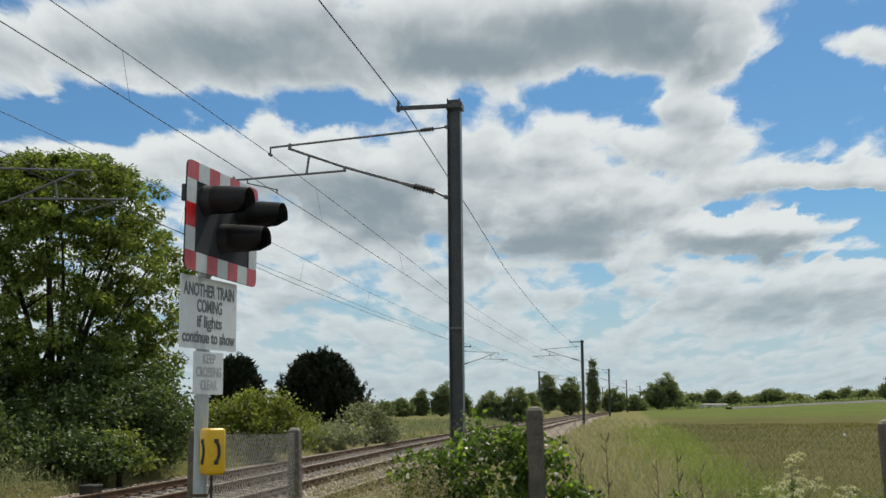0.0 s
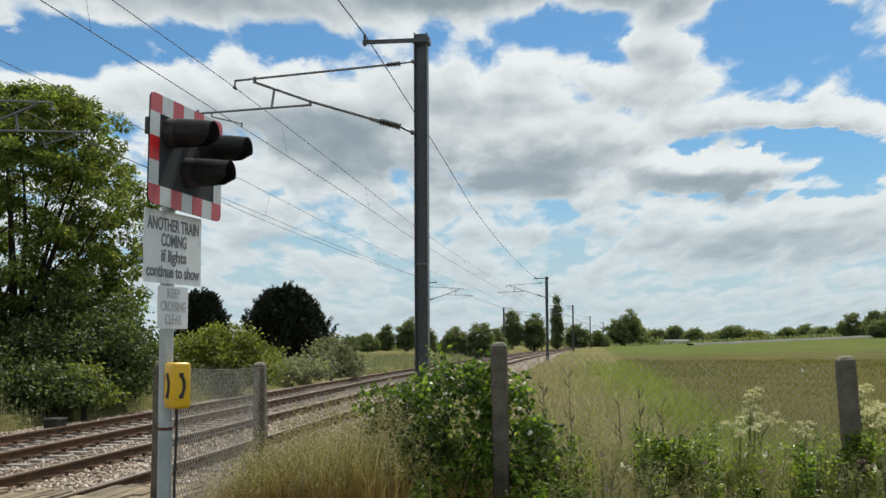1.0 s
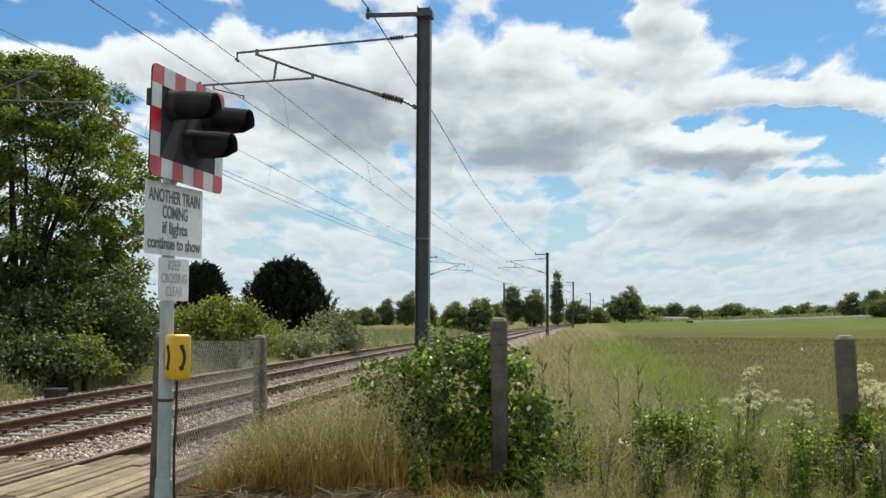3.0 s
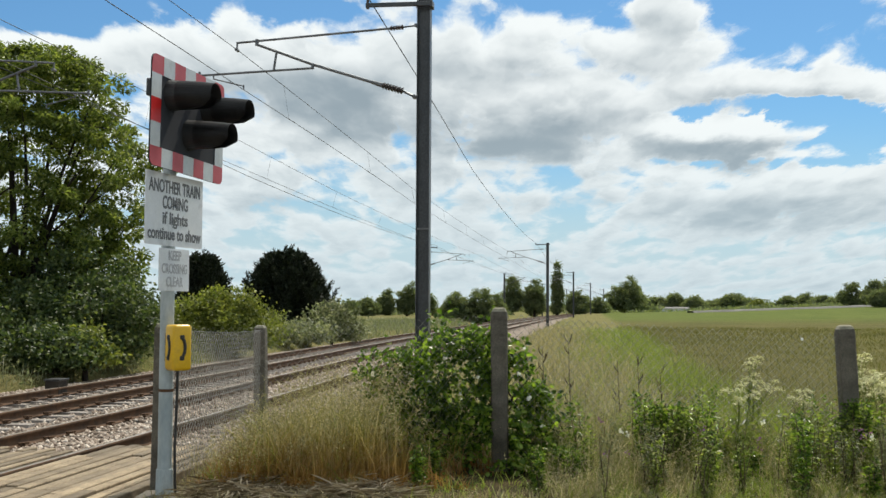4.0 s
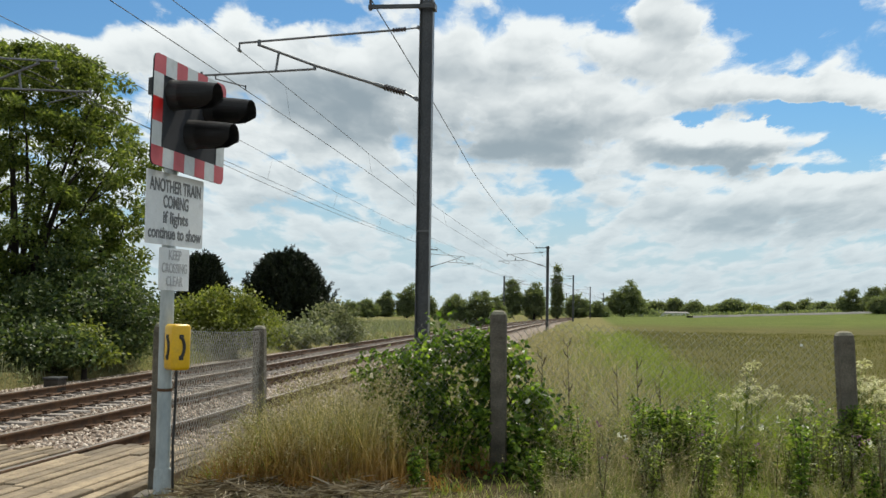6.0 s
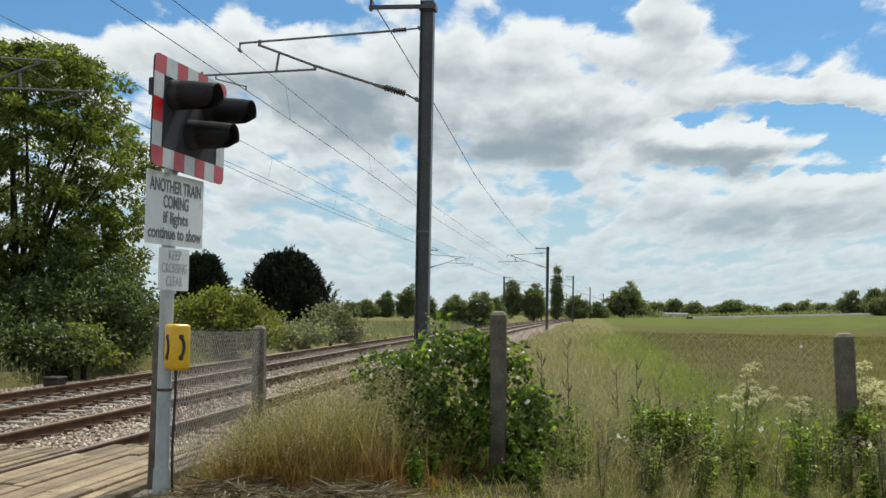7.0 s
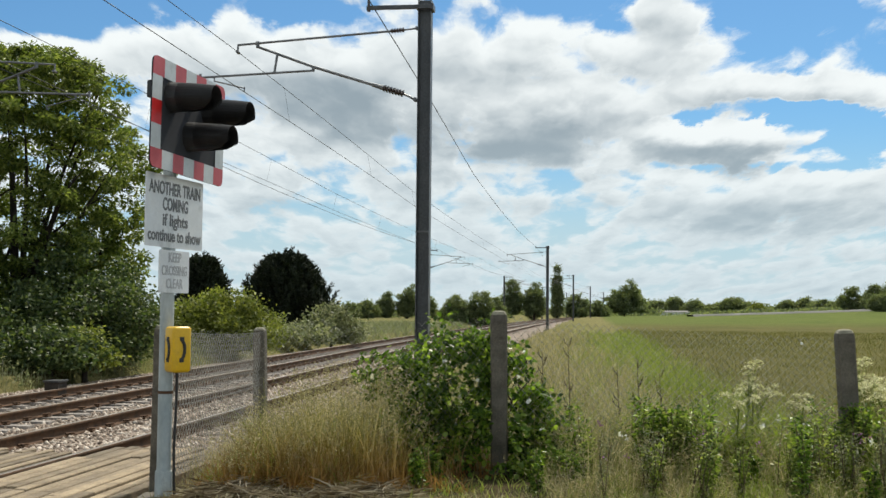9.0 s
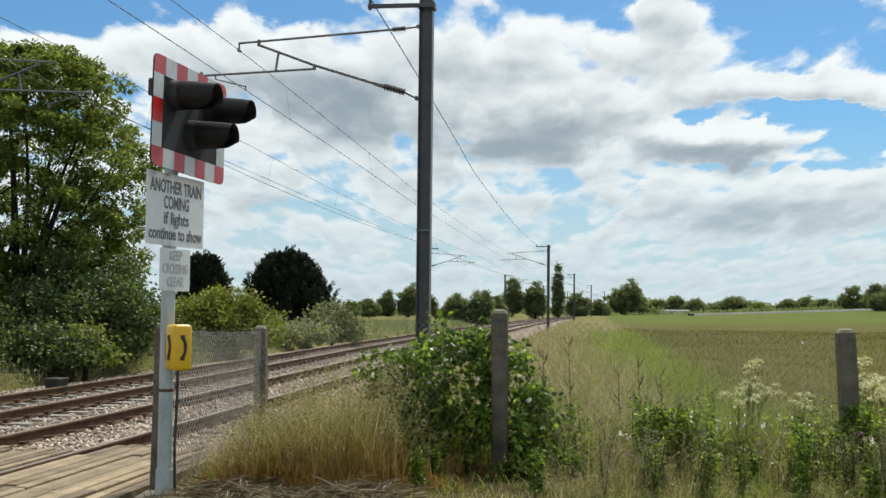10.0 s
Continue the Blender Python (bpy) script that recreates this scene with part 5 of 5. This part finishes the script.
            stuff(nm + "_heads", *leaves_np(P, 0.02, rng, aspect=0.4, up=0.0), M["grass_pale"], "pale feathery seed heads of verge grass", "grass")
    # mown litter at the road's edge
    n = 7000
    xy, s, lat = scatter(rng, n, 8.9, 10.9, -3.6, 2.4)
    xy = xy[~((xy[:, 0] > -0.6) & (xy[:, 0] < 1.3) & (xy[:, 1] > 9.75 + 0.25 * rng.random(n)))]
    n = len(xy)
    V = blades_np(stand(xy), rng.uniform(0.04, 0.16, n), rng.uniform(0.004, 0.009, n), rng.uniform(0.4, 1.3, n), rng, 3)
    stuff("mown_litter", *V, M["grass_pale"], "pale cut grass litter at the road edge", "grass")
    n = 9000
    xy, s, lat = scatter(rng, n, 8.6, 10.5, -1.6, 5.2)
    xy = xy[(rng.random(n) < 0.22 + 0.78 * smooth(0.9, 1.6, xy[:, 0])) & (np.sin(xy[:, 0] * 4.3) * np.sin(xy[:, 1] * 6.1 + xy[:, 0]) > -0.35)]
    n = len(xy)
    V = blades_np(stand(xy), rng.uniform(0.04, 0.22, n), rng.uniform(0.005, 0.010, n), rng.uniform(0.2, 1.2, n), rng, 3)
    stuff("verge_grass", *V, M["grass_green"], "short green verge grass", "grass")
    # pale and green grass between the railway and the crop: tufts of one colour and height each
    n, tufts = 34000, 1700
    txy, ts, tl = scatter(rng, tufts, 11.6, 75, -2.9, 2.6, 2.2)
    tall = rng.uniform(0.25, 1.0, tufts)
    pale = (np.sin(ts * 0.35 + tl * 1.4) * 0.6 + rng.normal(size=tufts) * 0.55 - 0.9 * (tl - 0.1)) > 0.1
    own = rng.integers(0, tufts, n)
    s = ts[own]
    far = 1 + (s - 11) / 22
    xy = txy[own] + rng.normal(size=(n, 2)) * (0.085 * far)[:, None]
    H = tall[own] * rng.uniform(0.25, 0.95, n)
    V = blades_np(stand(xy), H, rng.uniform(0.004, 0.009, n) * far, rng.uniform(0.1, 1.2, n), rng, 3)
    sel = pale[own]
    q = V[0].reshape(n, -1, 3)
    k = q.shape[1]
    def pick(mask):
        nn = int(mask.sum())
        f = V[1][:3] 
        base = (np.arange(nn) * k)[:, None, None]
        return q[mask].reshape(-1, 3), (base + f[None]).reshape(-1, 4)
    stuff("bleached_grass", *pick(sel), M["grass_pale"], "bleached long grass beside the railway", "grass")
    stuff("green_grass", *pick(~sel), M["grass_green"], "long green grass beside the railway", "grass")
    n = 4500
    xy, s, lat = scatter(rng, n, 11.8, 30, -2.3, 0.9, 1.9)
    V = blades_np(stand(xy), rng.uniform(0.3, 0.85, n), rng.uniform(0.005, 0.010, n) * (1 + (s - 11) / 25), rng.uniform(0.2, 0.95, n), rng, 4)
    stuff("straw_grass", *V, M["grass_pale"], "matted straw-pale grass beside the railway", "grass")
    # the crop
    n = 64000
    xy, s, lat = scatter(rng, n, 13.0, 95, 2.0, 42, 1.7)
    ok = (xy[:, 0] / np.maximum(xy[:, 1], 1) < 0.46)
    xy, s = xy[ok], s[ok]
    n = len(s)
    far = 1 + (s - 11) / 24
    V = blades_np(stand(xy), rng.uniform(0.12, 0.30, n), rng.uniform(0.005, 0.009, n) * far, rng.uniform(0.2, 1.0, n), rng, 3)
    stuff("crop", *V, M["crop"], "ripening green and brown cereal crop", "crop")
    # rough growth beyond the tracks
    n = 24000
    s = 12 + 110 * rng.random(n) ** 1.6
    lat = -12.9 - 14 * rng.random(n) ** 1.4
    xy = np.stack([lat * RC + s * RS, -lat * RS + s * RC], 1)
    far = 1 + (s - 12) / 25
    V = blades_np(stand(xy), rng.uniform(0.2, 0.6, n) * (1 + 0.4 * smooth(-12.5, -16, lat)), rng.uniform(0.008, 0.014, n) * far, rng.uniform(0.1, 0.9, n), rng, 3)
    stuff("rough_grass", *V, M["leaf_pale"], "rough pale grass beyond the tracks", "grass")
    n = 22000
    tufts = 260
    cs, cl, ch = 14 + 28 * rng.random(tufts), -12.9 - 4.0 * rng.random(tufts), rng.uniform(0.25, 1.0, tufts)
    own = rng.integers(0, tufts, n)
    s, lat = cs[own] + rng.normal(size=n) * 0.28, np.minimum(cl[own] + rng.normal(size=n) * 0.25, -12.7)
    P = stand(np.stack([lat * RC + s * RS, -lat * RS + s * RC], 1)) + np.stack([np.zeros(n), np.zeros(n), rng.random(n) * ch[own]], 1)
    stuff("trackside_weeds", *leaves_np(P, 0.09, rng, up=0.2, aspect=0.4), M["leaf_pale"], "low leafy weeds beside the far track", "weeds")
    # straggling growth between fence and near rail
    n = 2600
    xy, s, lat = scatter(rng, n, 10.5, 40, -4.1, -2.6, 1.5)
    V = blades_np(stand(xy), rng.uniform(0.1, 0.5, n), rng.uniform(0.005, 0.009, n) * (1 + (s - 10) / 20), rng.uniform(0.1, 0.8, n), rng, 3)
    stuff("cess_grass", *V, M["grass_pale"], "thin dry grass at the ballast edge", "grass")


build_grass()


def climber():
    """Leafy climber over the fence round the middle post."""
    rng = np.random.default_rng(15)
    ob = thing("climbing_bush", "bright green climber smothering the fence", "bush", at=Matrix.Translation((0.22, 11.45, 0)))
    lobes = [((-0.15, 0, 0.86), (0.50, 0.26, 0.46)), ((-0.50, 0.1, 0.72), (0.34, 0.22, 0.46)), ((0.46, 0.05, 0.62), (0.34, 0.26, 0.52)),
             ((0.72, 0.0, 0.40), (0.30, 0.24, 0.40)), ((-0.80, 0.05, 0.86), (0.22, 0.16, 0.26)), ((-0.1, -0.25, 0.48), (0.60, 0.20, 0.36)),
             ((0.0, 0.1, 1.20), (0.34, 0.18, 0.18)), ((0.40, -0.50, 0.10), (0.16, 0.14, 0.13)), ((0.30, 0.1, 1.12), (0.16, 0.14, 0.22)),
             ((-0.30, -0.30, 0.26), (0.40, 0.2, 0.22)), ((0.62, -0.30, 0.24), (0.32, 0.2, 0.24))]
    part("stalk", mesh_np("stalk", *limbs_np(rng, (0, 0, 0), [(rng.uniform(-.9, .9), rng.uniform(-.2, .2), rng.uniform(.7, 1.2)) for _ in range(16)], 0.016, sides=5)), M["bark"], ob)
    V, F = crown_np(rng, lobes, 560, 13, 0.06, 0.060, up=0.25, aspect=0.8, hang=0.7)
    # straying shoots that break the outline
    shoots = []
    for _ in range(70):
        c, rad = lobes[rng.integers(0, 7)]
        p = np.array(c) + unit(rng.normal(size=3) + [0, -0.2, 0.5]) * np.array(rad) * 0.95
        d = unit(rng.normal(size=3) + [0, -0.1, 0.8])
        m = int(rng.uniform(5, 13))
        q = p + d * np.linspace(0, 0.032 * m, m)[:, None] + rng.normal(size=(m, 3)) * 0.018
        shoots.append(leaves_np(q, rng.uniform(0.035, 0.07, m), rng, up=0.25, aspect=0.75, hang=0.5))
    V, F = join([(V, F)] + shoots)
    V = V.reshape(-1, 6, 3)
    c = V.mean(1)
    V = V[~((np.abs(c[:, 0] - 0.34) < 0.095) & (c[:, 1] < -0.02) & (c[:, 2] > 0.12))]      # the post's near face stays bare
    part("foliage", mesh_np("foliage", V.reshape(-1, 3), F[:2 * len(V)]), M["leaf_ivy"], ob)
    P = np.array([[-0.62, -0.25, 1.02], [-0.35, -0.28, 0.86], [0.55, -0.3, 1.18], [0.5, -0.3, 0.95], [-0.9, -0.2, 0.92], [0.62, -0.3, 0.7], [0.1, -0.3, 0.9], [-0.2, -0.3, 1.1], [0.75, -0.3, 0.45], [-0.05, -0.35, 0.75]])
    part("blossom", mesh_np("blossom", *leaves_np(np.repeat(P, 5, 0), 0.034, rng, aspect=0.8, up=0.1)), M["bindweed"], ob, "white trumpet flowers")


climber()


def weed(seed, h, leaves_n, mat, leaf):
    rng = np.random.default_rng(seed)
    ob = thing("weed", "tall leafy green weed on the verge", "weed", "verge weeds")
    tops = [(rng.normal() * 0.10 * h, rng.normal() * 0.10 * h, h * rng.uniform(0.75, 1.05)) for _ in range(4)]
    st, P, O = [], [], []
    for t in tops:
        t = np.array(t)
        b = np.array([rng.normal() * 0.03, rng.normal() * 0.03, -0.03])
        s = np.linspace(0, 1, 6)[:, None]
        B = b + (t - b) * s + np.array([0.05, 0.02, 0]) * np.sin(s * 3 + seed)
        st.append(tube_np(B, np.linspace(0.006, 0.002, 6), 4))
        u = rng.uniform(0.12, 1.0, leaves_n)
        a = rng.uniform(0, 6.28, leaves_n)
        o = np.stack([np.cos(a), np.sin(a), np.full(leaves_n, 0.25)], 1)
        P.append(b + (t - b) * u[:, None] + o * 0.015)
        O.append(o)
    part("stalk", mesh_np("stalk", *join(st)), M["stem"], ob)
    P, O = np.concatenate(P), np.concatenate(O)
    part("foliage", mesh_np("foliage", *leaves_np(P, leaf, rng, aspect=0.42, up=0.45, out=O)), M[mat], ob)
    return ob


def umbel(seed, h, heads):
    rng = np.random.default_rng(seed)
    ob = thing("umbel_plant", "tall weed with flat cream flower heads", "wild flower", "flowering weeds")
    st, P = [], []
    top = np.array([rng.normal() * 0.05, rng.normal() * 0.05, h * 0.72])
    st.append(tube_np([(0, 0, -0.03), top * 0.5 + [0.01, 0, 0], top], [0.007, 0.005, 0.004], 5))
    for k in range(heads):
        e = top + np.array([rng.normal() * 0.10, rng.normal() * 0.08, h * rng.uniform(0.05, 0.28)])
        st.append(tube_np([top * rng.uniform(0.6, 1.0), (top + e) / 2 + [0, 0, -0.02], e], [0.004, 0.003, 0.002], 4))
        q = rng.normal(size=(70, 3)) * np.array([0.028, 0.028, 0.008])
        q[:, 2] -= (q[:, 0] ** 2 + q[:, 1] ** 2) * 6
        P.append(e + q)
    part("stalk", mesh_np("stalk", *join(st)), M["grass_green"], ob)
    part("blossom", mesh_np("blossom", *leaves_np(np.concatenate(P), 0.016, rng, aspect=0.9, up=0.6)), M["flower"], ob, "cream flower heads")
    L = rng.normal(size=(60, 3)) * np.array([0.10, 0.10, 0.12]) + np.array([0, 0, h * 0.3])
    part("foliage", mesh_np("foliage", *leaves_np(L, 0.10, rng, aspect=0.4, up=0.4)), M["leaf_weed"], ob)
    return ob


SWAYING = []


def build_weeds():
    rng = random.Random(21)
    kinds = [weed(200 + i, h, n, m, lf) for i, (h, n, m, lf) in enumerate((
        (0.58, 60, "leaf_weed", 0.040), (0.46, 62, "leaf_weed", 0.036), (0.72, 60, "leaf_ivy", 0.050), (0.34, 54, "leaf_ivy", 0.046),
        (0.54, 60, "leaf_pale", 0.032), (0.66, 60, "leaf_weed", 0.046), (0.50, 70, "leaf_pale", 0.024)))]
    spots = []
    for k in range(175):
        x = 0.95 + 5.2 * rng.random()
        y = 9.6 + 3.2 * rng.random() ** 1.2
        if x < 1.7 and rng.random() < 0.6:
            continue
        spots.append((x, y))
    # a dark stand of weeds by itself, and growth at the foot of the end post
    spots += [(2.02 + rng.gauss(0, 0.14), 10.75 + rng.gauss(0, 0.15)) for _ in range(16)]
    low = [(rng.choice((-0.5, 0.75)) + 0.6 * rng.random(), 9.95 + 0.6 * rng.random()) for _ in range(10)]
    spots = spots[:7] + low + spots[7:]
    spots += [(3.98 + rng.gauss(0, 0.14), 11.0 + rng.gauss(0, 0.06)) for _ in range(8)]
    for i, (x, y) in enumerate(spots):
        m = pose(x, y, 0.0, rng.uniform(-4, 4), rng.uniform(-4, 4), rng.uniform(0, 360))
        src = kinds[3 if 7 <= i < 17 else rng.choice((0, 0, 1, 1, 2, 3, 4, 4, 5, 6, 6)) if i < len(spots) - 24 else rng.choice((2, 5))]
        if i < len(kinds):
            kinds[i].matrix_basis = m
        else:
            copy_thing(src, m)
    umb = [umbel(300 + i, h, n) for i, (h, n) in enumerate(((1.12, 9), (0.85, 8), (0.95, 10)))]
    spots = [(2.95, 11.3, 0), (2.75, 11.0, 1), (3.1, 11.8, 1), (4.25, 11.6, 2), (4.4, 11.9, 2), (4.55, 11.5, 1), (4.35, 12.2, 0), (3.4, 11.0, 1), (4.75, 11.9, 2), (3.3, 12.3, 1), (4.45, 11.3, 2), (4.65, 12.3, 2), (4.9, 11.6, 1)]
    done = set()
    for x, y, k in spots:
        m = pose(x, y, 0.0, 0, 0, rng.uniform(0, 360))
        if k in done:
            ob = copy_thing(umb[k], m)
        else:
            umb[k].matrix_basis = m
            done.add(k)
            ob = umb[k]
        SWAYING.append((ob, m, rng.uniform(0, 6.28)))
    # small mauve and white blossoms low in the weeds
    g = np.random.default_rng(9)
    P = np.column_stack([g.uniform(1.4, 4.6, 46), g.uniform(10.0, 11.2, 46), g.uniform(0.25, 0.6, 46)])
    stuff("mauve_blossoms", *leaves_np(np.repeat(P[:24], 6, 0) + g.normal(size=(144, 3)) * 0.015, 0.028, g, aspect=0.8), M["mauve"], "small mauve blossoms among the weeds", "wild flower")
    stuff("white_blossoms", *leaves_np(np.repeat(P[24:], 6, 0) + g.normal(size=(132, 3)) * 0.012, 0.03, g, aspect=0.8), M["bindweed"], "small white blossoms among the weeds", "wild flower")
    # dead stalks standing behind the fence
    for i, (x, y, h) in enumerate(((1.30, 12.0, 1.25), (1.05, 12.2, 1.15), (2.05, 12.2, 1.1), (2.25, 12.0, 0.95), (1.9, 12.6, 1.0))):
        r = np.random.default_rng(400 + i)
        ob = thing("dead_stalk", "dry brown flower stalk standing in grass", "weed", "dead stalks", Matrix.Translation((x, y, 0)))
        st = [tube_np([(0, 0, -0.05), (0.02, 0, h * 0.5), (0.0, 0.02, h)], [0.007, 0.006, 0.003], 5)]
        for k in range(9):
            z = h * r.uniform(0.35, 0.98)
            a = r.uniform(0, 6.28)
            st.append(tube_np([(0.01, 0, z), (0.04 * math.cos(a), 0.04 * math.sin(a), z + 0.05), (0.06 * math.cos(a), 0.06 * math.sin(a), z + 0.10)], [0.004, 0.006, 0.003], 4))
        part("stalk", mesh_np("stalk", *join(st)), M["stem"], ob)


build_weeds()

# trackside cabinet stump beyond the far track
box_ob = thing("trackside_box", "small dark concrete trough box beside the far track", "trackside box", at=Matrix.Translation((-7.5, 22.5, -0.30)) @ Matrix.Rotation(-HEAD, 4, "Z"))
part("body", box(-0.14, 0.14, -0.2, 0.2, 0, 0.42, 0.015), M["bark"], box_ob)
part("lid", box(-0.16, 0.16, -0.22, 0.22, 0.42, 0.46, 0.01), M["black"], box_ob)


def butterfly():
    """A small pale butterfly among the verge weeds."""
    ob = thing("butterfly", "small pale butterfly over the verge weeds", "butterfly")
    part("body", rod((0, -0.012, 0), (0, 0.012, 0), 0.0025, 0.0015, 6), M["stem"], ob)
    for sg in (-1, 1):
        bm = bmesh.new()
        for top in (0.0, 0.0006):
            bm.faces.new([bm.verts.new((sg * x, y, 0.012 * x / 0.03 + top)) for x, y in ((0.002, 0.008), (0.030, 0.018), (0.034, 0.004), (0.024, -0.014), (0.004, -0.008))])
        part("wing", bm, M["flower"], ob, "pale cream wing")
    return ob


BUTTERFLY = butterfly()


def motions():
    """The flower heads nod in a light breeze; a butterfly flits from one weed to the next."""
    walk(BUTTERFLY, [(t, pose(x, 10.4, z, 10, tilt, 70)) for t, x, z, tilt in (
        (0.0, 3.42, 0.30, 0), (6.6, 3.42, 0.30, 0), (6.8, 3.38, 0.48, 30), (6.9, 3.28, 0.58, -30), (7.0, 3.18, 0.655, 25), (7.1, 3.05, 0.50, -25), (7.3, 2.95, 0.22, 0), (10.0, 2.95, 0.22, 0))])
    for ob, m, ph in SWAYING:
        rows = []
        for k in range(11):
            t = float(k)
            rows.append((t, m @ pose(0, 0, 0, 0.35 * math.sin(1.9 * t + ph), 0.45 * math.sin(1.3 * t + 2 * ph), 0)))
        walk(ob, rows)


motions()
